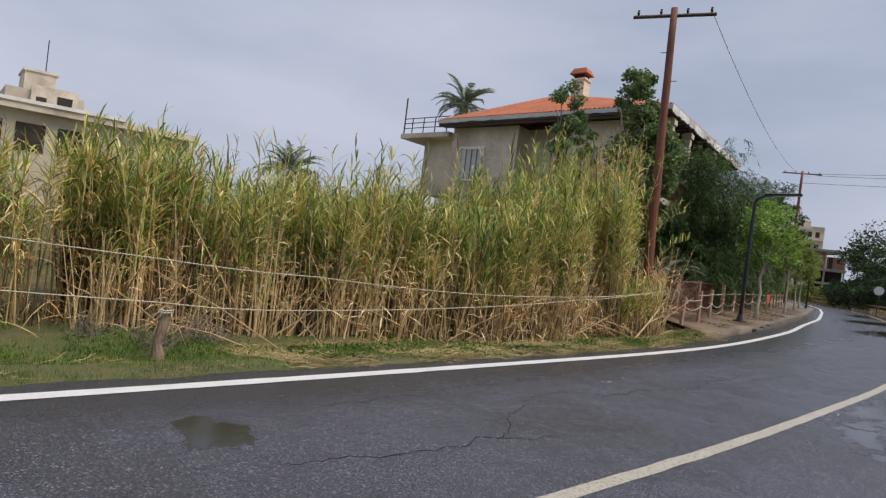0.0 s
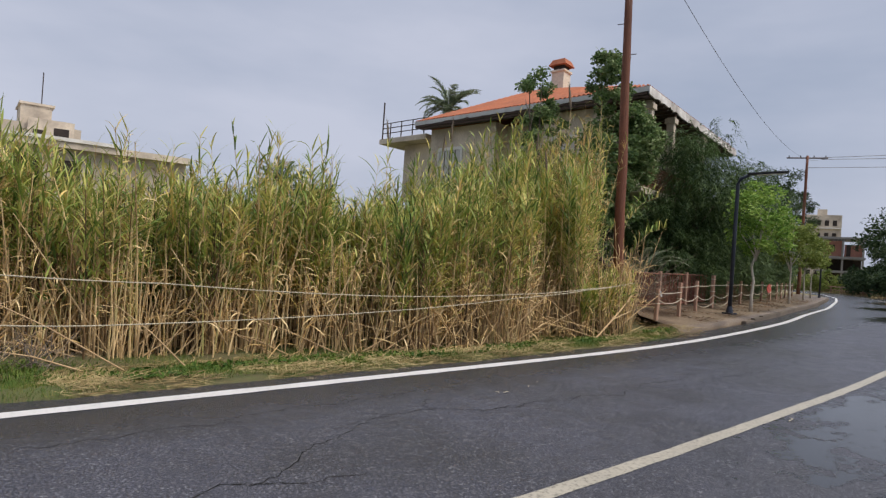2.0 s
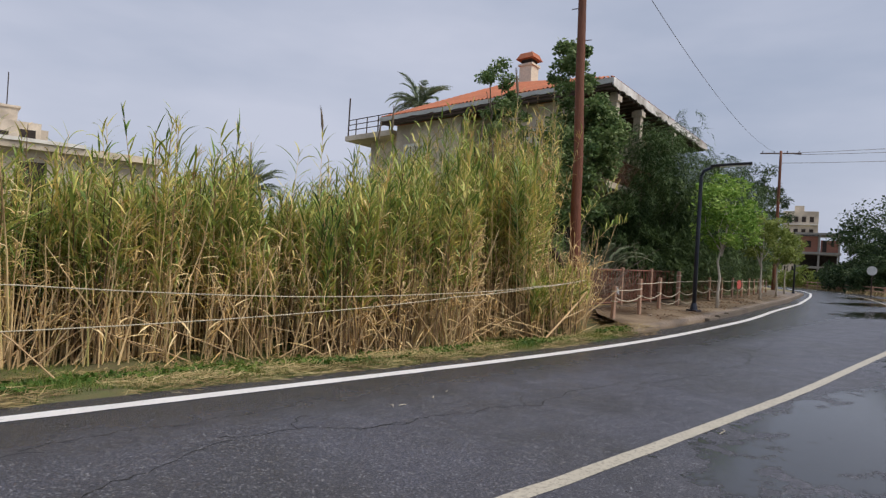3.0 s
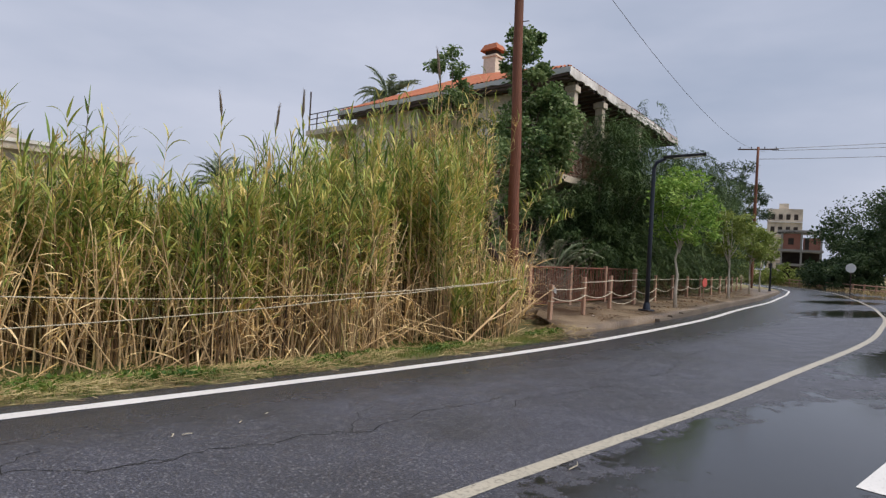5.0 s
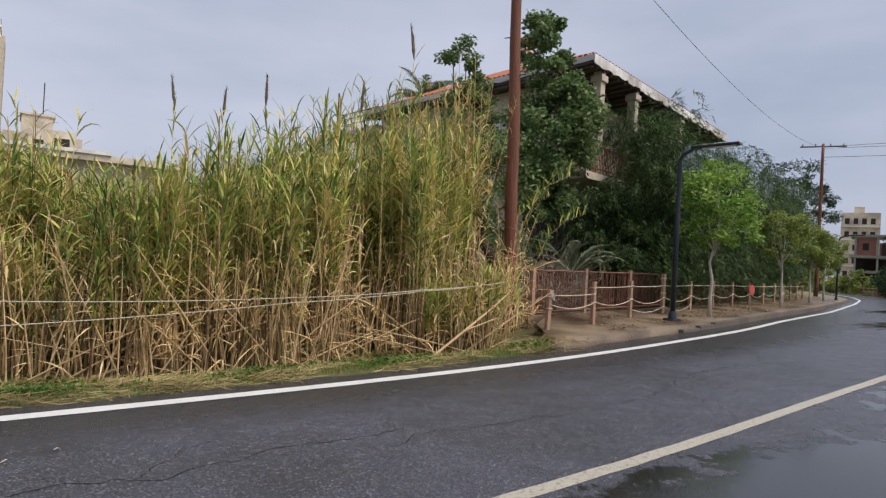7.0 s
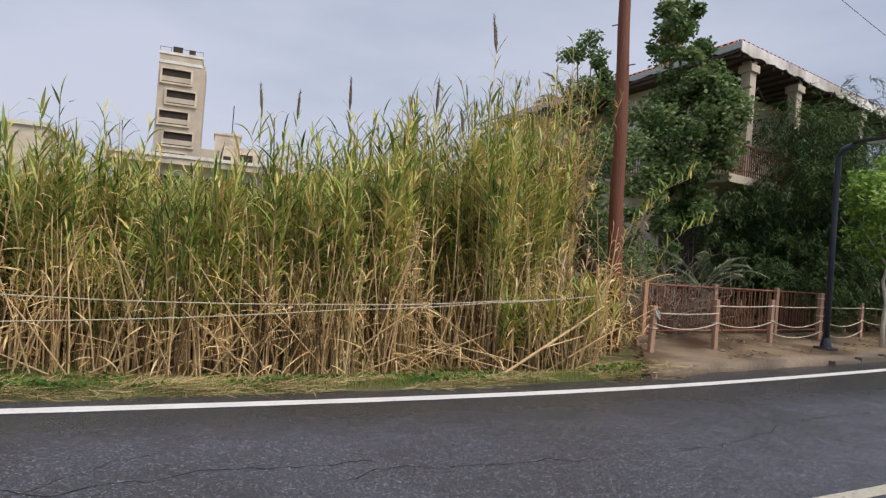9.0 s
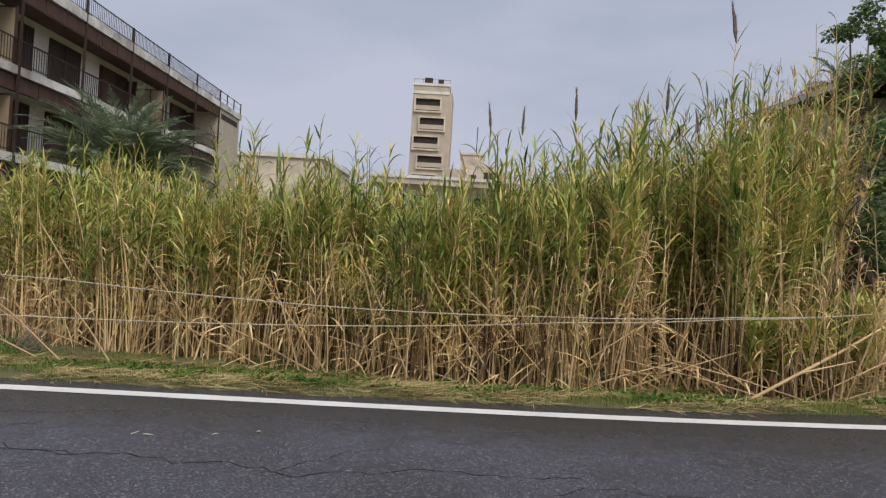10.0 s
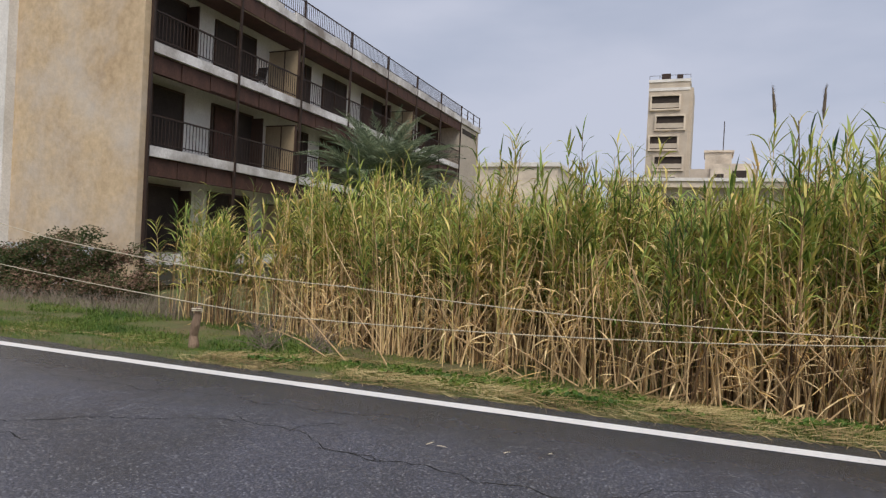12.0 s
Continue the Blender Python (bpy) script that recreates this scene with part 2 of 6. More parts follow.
M = {
    "asphalt": asphalt_mat(),
    "line_white": paint_mat("white_road_paint", (0.72, 0.71, 0.70), 0.04),
    "line_cream": paint_mat("cream_road_paint", (0.46, 0.425, 0.35), 0.10),
    "crack": surface("crack_dark", (0.008, 0.008, 0.008), (0.016, 0.016, 0.016), 5, 60, 0.9),
    "soil": surface("verge_soil", (0.075, 0.07, 0.03), (0.17, 0.135, 0.065), 1.8, 55, 0.95, relief=1.0, dirt=(0.085, 0.125, 0.028), dirt_amount=0.9),
    "grass": leaf_mat("grass_blades", [(0.1, (0.03, 0.10, 0.014)), (0.5, (0.095, 0.165, 0.026)), (0.9, (0.25, 0.225, 0.065))], 0.25),
    "dead_leaf": leaf_mat("dead_brown_leaf", [(0.1, (0.06, 0.036, 0.022)), (0.5, (0.18, 0.11, 0.065)), (0.9, (0.36, 0.25, 0.16))], 0.15, 0.8),
    "fresh_grass": leaf_mat("fresh_weeds", [(0.1, (0.04, 0.095, 0.018)), (0.5, (0.095, 0.17, 0.028)), (0.9, (0.20, 0.25, 0.055))], 0.25),
    "straw": leaf_mat("straw_litter", [(0.1, (0.14, 0.09, 0.042)), (0.5, (0.32, 0.235, 0.105)), (0.9, (0.52, 0.43, 0.22))], 0.1),
    "reed_green": leaf_mat("reed_leaf_green", [(0.0, (0.032, 0.075, 0.026)), (0.31, (0.185, 0.28, 0.060)), (0.66, (0.45, 0.475, 0.118)), (0.97, (0.88, 0.665, 0.24))], 0.24, 0.42, 2.8, 0.3),
    "reed_dry": leaf_mat("reed_leaf_dry", [(0.05, (0.20, 0.11, 0.045)), (0.45, (0.66, 0.45, 0.185)), (0.9, (0.94, 0.76, 0.44))], 0.22, 0.7, 2.8, 0.3),
    "cane": leaf_mat("dry_cane", [(0.05, (0.34, 0.21, 0.11)), (0.4, (0.60, 0.43, 0.235)), (0.8, (0.80, 0.64, 0.40))], 0.0, 0.5),
    "reed_stem": leaf_mat("reed_stem", [(0.10, (0.045, 0.028, 0.018)), (0.38, (0.24, 0.15, 0.075)), (0.68, (0.84, 0.62, 0.335)), (0.95, (0.50, 0.46, 0.17))], 0.0, 0.5),
    "plume": surface("reed_plume", (0.13, 0.10, 0.075), (0.27, 0.21, 0.15), 8, 90, 0.95, relief=1.0),
    "dark_leaf": leaf_mat("dark_tree_leaf", [(0.1, (0.05, 0.10, 0.035)), (0.5, (0.14, 0.215, 0.075)), (0.9, (0.32, 0.39, 0.18))], 0.32, 0.38),
    "feather": leaf_mat("feathery_leaf", [(0.1, (0.018, 0.04, 0.018)), (0.5, (0.055, 0.10, 0.036)), (0.9, (0.15, 0.215, 0.075))], 0.2),
    "lime": leaf_mat("light_green_leaf", [(0.1, (0.075, 0.16, 0.028)), (0.5, (0.21, 0.36, 0.062)), (0.9, (0.42, 0.54, 0.14))], 0.33),
    "lime_yellow": leaf_mat("yellow_green_leaf", [(0.1, (0.09, 0.14, 0.028)), (0.5, (0.21, 0.27, 0.06)), (0.9, (0.38, 0.42, 0.12))], 0.33),
    "palm": leaf_mat("palm_leaflet", [(0.1, (0.095, 0.135, 0.085)), (0.5, (0.20, 0.25, 0.155)), (0.9, (0.35, 0.39, 0.25))], 0.25, 0.4),
    "bush": leaf_mat("bush_leaf", [(0.1, (0.03, 0.055, 0.018)), (0.45, (0.07, 0.095, 0.03)), (0.66, (0.15, 0.10, 0.06)), (0.9, (0.30, 0.19, 0.14))], 0.2),
    "far_leaf": leaf_mat("far_foliage", [(0.1, (0.02, 0.045, 0.018)), (0.5, (0.045, 0.08, 0.03)), (0.9, (0.085, 0.12, 0.05))], 0.2),
    "bark": surface("bark", (0.09, 0.065, 0.045), (0.20, 0.155, 0.115), 3, 40, 0.9, relief=1.0, stretch=(1, 1, 0.25)),
    "pale_bark": surface("pale_bark", (0.36, 0.32, 0.26), (0.58, 0.53, 0.45), 3, 40, 0.85, relief=0.8, stretch=(1, 1, 0.3)),
    "pole_wood": surface("creosote_pole", (0.125, 0.040, 0.020), (0.235, 0.082, 0.042), 2, 50, 0.7, relief=0.9, dirt=(0.03, 0.016, 0.012), dirt_amount=0.6, stretch=(1, 1, 0.08)),
    "lamp_paint": surface("dark_blue_grey_paint", (0.02, 0.026, 0.04), (0.035, 0.042, 0.06), 2, 40, 0.4, 0.3, 0.1),
    "black": surface("black_metal", (0.012, 0.012, 0.013), (0.025, 0.025, 0.026), 3, 50, 0.45, 0.4, 0.1),
    "rust": surface("rusty_red_paint", (0.17, 0.065, 0.042), (0.30, 0.125, 0.08), 4, 60, 0.75, 0.1, 0.5, dirt=(0.09, 0.035, 0.02), dirt_amount=0.7),
    "post_wood": surface("weathered_red_wood", (0.30, 0.16, 0.105), (0.46, 0.29, 0.205), 3, 60, 0.8, relief=0.7, dirt=(0.22, 0.17, 0.13), dirt_amount=0.6, stretch=(1, 1, 0.2), vary=0.25),
    "rope": surface("jute_rope", (0.52, 0.46, 0.34), (0.70, 0.63, 0.50), 8, 120, 0.9, relief=0.9),
    "concrete": surface("pavement_concrete", (0.15, 0.105, 0.066), (0.37, 0.285, 0.20), 0.9, 24, 0.36, relief=0.8, dirt=(0.05, 0.03, 0.016), dirt_amount=1.0),
    "kerb": surface("kerb_concrete", (0.075, 0.058, 0.043), (0.18, 0.145, 0.11), 1.5, 40, 0.8, relief=0.5, dirt=(0.10, 0.085, 0.07), dirt_amount=0.8, vary=0.3),
    "ochre": surface("ochre_render", (0.43, 0.31, 0.185), (0.60, 0.47, 0.31), 0.55, 5, 0.9, relief=0.4, dirt=(0.54, 0.52, 0.50), dirt_amount=0.62),
    "white_wall": surface("white_render", (0.72, 0.70, 0.66), (0.82, 0.80, 0.76), 0.5, 18, 0.9, relief=0.2, dirt=(0.40, 0.37, 0.33), dirt_amount=0.55),
    "slab": surface("weathered_slab_paint", (0.74, 0.71, 0.69), (0.88, 0.86, 0.84), 0.9, 20, 0.85, relief=0.4, dirt=(0.22, 0.18, 0.15), dirt_amount=0.9),
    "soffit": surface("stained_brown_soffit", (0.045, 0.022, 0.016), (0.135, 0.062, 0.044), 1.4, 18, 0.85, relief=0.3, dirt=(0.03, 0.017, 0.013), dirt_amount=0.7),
    "beige": surface("beige_render", (0.46, 0.39, 0.31), (0.60, 0.53, 0.44), 0.3, 9, 0.9, relief=0.2, dirt=(0.36, 0.30, 0.24), dirt_amount=0.6),
    "cream": surface("cream_render", (0.66, 0.555, 0.435), (0.78, 0.69, 0.565), 0.4, 10, 0.9, relief=0.2, dirt=(0.33, 0.28, 0.23), dirt_amount=0.8),
    "pale_blue": surface("pale_blue_base_paint", (0.42, 0.45, 0.50), (0.56, 0.59, 0.64), 0.7, 20, 0.85, relief=0.2, dirt=(0.36, 0.32, 0.27), dirt_amount=0.6),
    "tile": surface("terracotta_tiles", (0.34, 0.10, 0.045), (0.50, 0.17, 0.08), 1.2, 16, 0.85, relief=0.5, dirt=(0.24, 0.10, 0.06), dirt_amount=0.6),
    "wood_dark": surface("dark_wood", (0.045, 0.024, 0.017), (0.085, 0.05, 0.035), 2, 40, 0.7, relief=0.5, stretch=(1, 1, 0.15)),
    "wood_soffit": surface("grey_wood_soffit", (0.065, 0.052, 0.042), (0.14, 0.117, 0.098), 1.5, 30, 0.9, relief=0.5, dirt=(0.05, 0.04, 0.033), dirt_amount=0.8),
    "partition": surface("tan_partition_board", (0.34, 0.26, 0.16), (0.45, 0.36, 0.24), 1, 25, 0.8, relief=0.2, dirt=(0.25, 0.2, 0.14)),
    "rail": surface("rusty_rail_metal", (0.028, 0.018, 0.015), (0.065, 0.04, 0.03), 4, 60, 0.7, 0.3, 0.4),
    # near-black colour painted as the shade inside rooms and recesses
    "room_shade": surface("painted_interior_shade", (0.022, 0.016, 0.014), (0.06, 0.045, 0.037), 1, 20, 0.9),
    "shutter": surface("grey_white_shutter", (0.52, 0.52, 0.50), (0.66, 0.66, 0.64), 2, 30, 0.7, relief=0.3, dirt=(0.4, 0.38, 0.35)),
    "brick": surface("red_infill_brick", (0.26, 0.11, 0.08), (0.38, 0.18, 0.13), 1, 14, 0.9, relief=0.4),
    "grey_concrete": surface("raw_grey_concrete", (0.25, 0.24, 0.225), (0.36, 0.345, 0.32), 0.6, 15, 0.9, relief=0.3, dirt=(0.17, 0.16, 0.15)),
    "red": surface("faded_red_plastic", (0.42, 0.06, 0.045), (0.55, 0.10, 0.08), 3, 40, 0.5),
    "mirror_back": surface("off_white_enamel", (0.62, 0.63, 0.62), (0.75, 0.75, 0.74), 3, 40, 0.4),
    "wire": surface("wire_grey", (0.10, 0.10, 0.11), (0.16, 0.16, 0.175), 3, 40, 0.5),
    "far_grass": surface("dry_far_grass", (0.12, 0.115, 0.045), (0.23, 0.19, 0.09), 0.25, 3, 0.95, relief=0.5),
    "stump_wood": surface("rotten_stump_wood", (0.15, 0.10, 0.068), (0.31, 0.22, 0.155), 4, 50, 0.9, relief=0.9, stretch=(1, 1, 0.3)),
    "pale_twig": surface("pale_dead_twigs", (0.22, 0.165, 0.12), (0.40, 0.325, 0.25), 3, 40, 0.9, relief=0.6),
    "bin": surface("dead_twigs", (0.13, 0.10, 0.08), (0.24, 0.20, 0.165), 3, 40, 0.9, relief=0.6),
}
gm, gn, gl, gp = nodes_of("window_glass")
gp.inputs["Base Color"].default_value = (0.03, 0.035, 0.04, 1)
gp.inputs["Roughness"].default_value = 0.08
M["glass"] = gm


# ---- mesh helpers ----
def obj(name, mesh, mats, parent=None, label=""):
    ob = new(name, mesh)
    for m in mats if isinstance(mats, (list, tuple)) else [mats]:
        if m.name not in [x.name for x in mesh.materials if x]:
            mesh.materials.append(m)
    if parent is not None:
        ob.parent = parent
    if label:
        ob["label"] = label
    return ob


def part(name, bm, material, parent=None, label="", smooth=False):
    me = bpy.data.meshes.new(name)
    bm.to_mesh(me)
    bm.free()
    if smooth:
        for f in me.polygons:
            f.use_smooth = True
    return obj(name, me, material, parent, label)


def raw(name, verts, faces, material, parent=None, label="", smooth=False, index=None):
    me = bpy.data.meshes.new(name)
    me.from_pydata([tuple(v) for v in verts] if not isinstance(verts, np.ndarray) else verts.tolist(), [], faces if not isinstance(faces, np.ndarray) else faces.tolist())
    ob = obj(name, me, material, parent, label)
    if smooth:
        me.polygons.foreach_set("use_smooth", [True] * len(me.polygons))
    if index is not None:
        me.polygons.foreach_set("material_index", np.asarray(index, dtype=np.int32))
    me.update()
    if parent is not None and name in ("crown", "leaves", "dry_leaves", "leaf_fringe", "bristles", "dry_leaf_fringe"):
        ob["kind"] = "stuff"
    return ob


def thing(name, label, category, group="", loc=(0, 0, 0), kind=""):
    return tagged(pose_empty(name, loc), label, category, group, kind)


def pose_empty(name, loc):
    e = new(name)
    e.empty_display_size = 0.1
    e.location = loc
    return e


def box(bm, lo, hi, basis=None):
    """A box between two corners; basis maps local points to world ones."""
    vs = []
    for z in (lo[2], hi[2]):
        for x, y in ((lo[0], lo[1]), (hi[0], lo[1]), (hi[0], hi[1]), (lo[0], hi[1])):
            p = (x, y, z)
            vs.append(bm.verts.new(basis(*p) if basis else p))
    for f in ((3, 2, 1, 0), (4, 5, 6, 7), (0, 1, 5, 4), (1, 2, 6, 5), (2, 3, 7, 6), (3, 0, 4, 7)):
        bm.faces.new([vs[i] for i in f])
    return bm


def boxes(*pairs, basis=None):
    bm = bmesh.new()
    for lo, hi in pairs:
        box(bm, lo, hi, basis)
    return bm


def soft_box(lo, hi, r=0.02, basis=None):
    bm = box(bmesh.new(), lo, hi)
    bmesh.ops.bevel(bm, geom=bm.edges[:], offset=r, segments=2, affect="EDGES", profile=0.6)
    if basis:
        for v in bm.verts:
            v.co = Vector(basis(*v.co))
    return bm


def tube(bm, pts, radii, sides=8):
    """A tapered tube along points."""
    pts = [Vector(p) for p in pts]
    rings = []
    for i, p in enumerate(pts):
        d = (pts[min(i + 1, len(pts) - 1)] - pts[max(i - 1, 0)]).normalized()
        up = Vector((0, 0, 1)) if abs(d.z) < 0.9 else Vector((1, 0, 0))
        a = d.cross(up).normalized()
        b = d.cross(a).normalized()
        r = radii[i] if isinstance(radii, (list, tuple)) else radii
        rings.append([bm.verts.new(p + r * (math.cos(2 * math.pi * k / sides) * a + math.sin(2 * math.pi * k / sides) * b)) for k in range(sides)])
    for q, w in zip(rings, rings[1:]):
        for k in range(sides):
            bm.faces.new((q[k], q[(k + 1) % sides], w[(k + 1) % sides], w[k]))
    bm.faces.new(rings[0][::-1])
    bm.faces.new(rings[-1])
    return bm


def sag(p, q, drop, n=10):
    p, q = Vector(p), Vector(q)
    return [p.lerp(q, i / n) - Vector((0, 0, drop * 4 * (i / n) * (1 - i / n))) for i in range(n + 1)]


RNG = np.random.default_rng(7)


def blades(base, azim, elev, length, width, droop, seg=5, twist=None, profile=None):
    """Arched tapering leaf strips: arrays of base points, compass angle, first elevation, length, width and droop."""
    n = len(base)
    t = np.linspace(0, 1, seg + 1)
    ang = elev[:, None] - droop[:, None] * t[None, :] ** 1.4
    step = length[:, None] / seg
    dh = np.cos(ang) * step
    dz = np.sin(ang) * step
    h = np.concatenate([np.zeros((n, 1)), np.cumsum(dh[:, :-1], 1)], 1)
    z = np.concatenate([np.zeros((n, 1)), np.cumsum(dz[:, :-1], 1)], 1)
    ca, sa = np.cos(azim)[:, None], np.sin(azim)[:, None]
    centre = np.stack([base[:, 0:1] + ca * h, base[:, 1:2] + sa * h, base[:, 2:3] + z], -1)
    prof = profile if profile is not None else np.clip(np.minimum(0.45 + 2.6 * t, 1.0) * (1 - t ** 2.2) + 0.04, 0.03, 1)
    roll = (RNG.uniform(-0.9, 0.9, n) if twist is None else twist)[:, None] * (0.3 + t[None, :])
    side = np.stack([-sa * np.cos(roll), ca * np.cos(roll), np.sin(roll)], -1)
    half = 0.5 * width[:, None] * prof[None, :]
    verts = np.stack([centre - side * half[..., None], centre + side * half[..., None]], 2).reshape(-1, 3)
    k = np.arange(seg)
    quad = np.stack([2 * k, 2 * k + 1, 2 * k + 3, 2 * k + 2], -1)
    faces = (quad[None] + (np.arange(n) * 2 * (seg + 1))[:, None, None]).reshape(-1, 4)
    return verts, faces


def tubes(path, radius, sides=4):
    """Many thin stems at once: path (n, m, 3), radius (n, m)."""
    n, m, _ = path.shape
    a = np.arange(sides) * 2 * math.pi / sides
    ring = np.stack([np.cos(a), np.sin(a), 0 * a], -1)
    verts = (path[:, :, None, :] + radius[:, :, None, None] * ring[None, None]).reshape(-1, 3)
    k, s = np.meshgrid(np.arange(m - 1), np.arange(sides), indexing="ij")
    q = np.stack([k * sides + s, k * sides + (s + 1) % sides, (k + 1) * sides + (s + 1) % sides, (k + 1) * sides + s], -1).reshape(-1, 4)
    faces = (q[None] + (np.arange(n) * m * sides)[:, None, None]).reshape(-1, 4)
    return verts, faces


def merge(*sets):
    """Joins (verts, faces, material index) sets."""
    vs, fs, ix, off = [], [], [], 0
    for v, f, i in sets:
        vs.append(v)
        fs.append(f + off)
        ix.append(np.full(len(f), i))
        off += len(v)
    return np.concatenate(vs), np.concatenate(fs), np.concatenate(ix)


def small_leaves(centres, size, aspect=2.2, flat=0.5, rng=RNG):
    """Small kite-shaped leaves, each an island of two bent triangles."""
    n = len(centres)
    d = rng.normal(size=(n, 3))
    d[:, 2] = d[:, 2] * flat - 0.25
    d /= np.linalg.norm(d, axis=1, keepdims=True)
    u = np.cross(d, rng.normal(size=(n, 3)))
    u /= np.linalg.norm(u, axis=1, keepdims=True) + 1e-9
    w = np.cross(d, u)
    s = size * rng.uniform(0.6, 1.3, (n, 1))
    a = centres
    b = centres + d * s * 0.5 + u * s / aspect * 0.5 + w * s * 0.08
    c = centres + d * s
    e = centres + d * s * 0.5 - u * s / aspect * 0.5 + w * s * 0.08
    verts = np.stack([a, b, c, e], 1).reshape(-1, 3)
    faces = np.array([[0, 1, 2, 3]])[None] + (np.arange(n) * 4)[:, None, None]
    return verts, faces.reshape(-1, 4)


def interp(x, table):
    return np.interp(x, [a for a, b in table], [b for a, b in table])


# ---- plan: road edge, centre line, ground height ----
EDGE = [(-200, -9.0), (-40, 2.3), (-10, 4.3), (0, 4.94), (2.8, 5.11), (5.6, 5.33), (8.4, 5.53), (10.8, 5.75), (14, 6.22), (17.7, 7.02), (21.7, 7.95), (28.2, 9.9), (35.8, 12.1), (50, 16.9), (62, 21.3), (72, 26), (80, 31.5), (90, 40)]
MID = [(-200, -12.6), (-40, -1.2), (-10, 1.0), (0, 1.76), (2.6, 1.88), (6, 2.06), (8.6, 2.34), (11.3, 2.56), (14.2, 2.98), (18.4, 3.50), (22, 4.05), (30, 5.9), (40, 9.0), (50, 12.6), (62, 17.2), (72, 21.6), (80, 26.6), (90, 34)]


CURVE_X = np.arange(-202.0, 92.01, 0.25)


def eased(table):
    """The table's polyline with its corners rounded off."""
    y = interp(CURVE_X, table)
    k = np.ones(13) / 13
    for _ in range(2):
        y = np.convolve(np.pad(y, 6, mode="reflect", reflect_type="odd"), k, mode="valid")
    return y


EDGE_Y, MID_Y = eased(EDGE), eased(MID)


def edge_y(x):
    return np.interp(x, CURVE_X, EDGE_Y)


def mid_y(x):
    return np.interp(x, CURVE_X, MID_Y)


def smooth(t):
    t = np.clip(t, 0, 1)
    return t * t * (3 - 2 * t)


def road_z(x):
    return -0.009 * np.clip(x - 26, 0, 120)


def ground_z(x, y):
    """Height of the open ground on the far side of the road."""
    d = y - edge_y(x) - 0.45
    low = -0.31 * smooth(d / 2.3)
    high = 0.17
    k = smooth((x - 13.2) / 2.6)
    z = low * (1 - k) + high * k
    z = np.where(d < 0, -0.07, z) + road_z(x)
    return z


XS = np.concatenate([np.linspace(-1500, -60, 12), np.linspace(-50, -16, 18), np.linspace(-14, 30, 177), np.linspace(31, 100, 47), np.linspace(110, 1500, 14)])
YS = np.concatenate([np.linspace(-1500, -30, 14), np.linspace(-25, 3, 15), np.linspace(4, 16, 73), np.linspace(17, 60, 30), np.linspace(70, 1500, 16)])


def build_ground():
    X, Y = np.meshgrid(XS, YS, indexing="ij")
    Z = ground_z(X, Y)
    wob = np.array([noise.noise((float(a) * 0.9, float(b) * 0.9, 0)) for a, b in zip(X.ravel(), Y.ravel())]).reshape(X.shape)
    fine = np.array([noise.noise((float(a) * 4, float(b) * 4, 3)) for a, b in zip(X.ravel(), Y.ravel())]).reshape(X.shape)
    off = (Y - edge_y(X)) > 0.5
    Z = Z + np.where(off, 0.05 * wob + 0.025 * fine, 0)
    under = (Y < edge_y(X) + 0.4) | ((X > 13.4) & (Y < edge_y(X) + 3.6))
    Z = np.where(under, np.minimum(Z, -0.09 + road_z(X)), Z)
    nx, ny = X.shape
    i, j = np.meshgrid(np.arange(nx - 1), np.arange(ny - 1), indexing="ij")
    f = np.stack([i * ny + j, (i + 1) * ny + j, (i + 1) * ny + j + 1, i * ny + j + 1], -1).reshape(-1, 4)
    far = (np.abs(X[:-1, :-1].ravel()) > 45) | (Y[:-1, :-1].ravel() < -9)
    g = raw("ground", np.stack([X, Y, Z], -1).reshape(-1, 3), f, [M["soil"], M["far_grass"]], smooth=True, index=far.astype(int))
    tagged(g, "mossy brown verge soil with patchy green growth", "ground", kind="structure")


build_ground()


def ribbon(xs, lo, hi, z):
    """A strip over stations xs between two curves, lifted by z over the road."""
    n = len(xs)
    v = np.concatenate([np.stack([xs, lo, road_z(xs) + z], -1), np.stack([xs, hi, road_z(xs) + z], -1)])
    i = np.arange(n - 1)
    return v, np.stack([i, i + 1, i + 1 + n, i + n], -1)


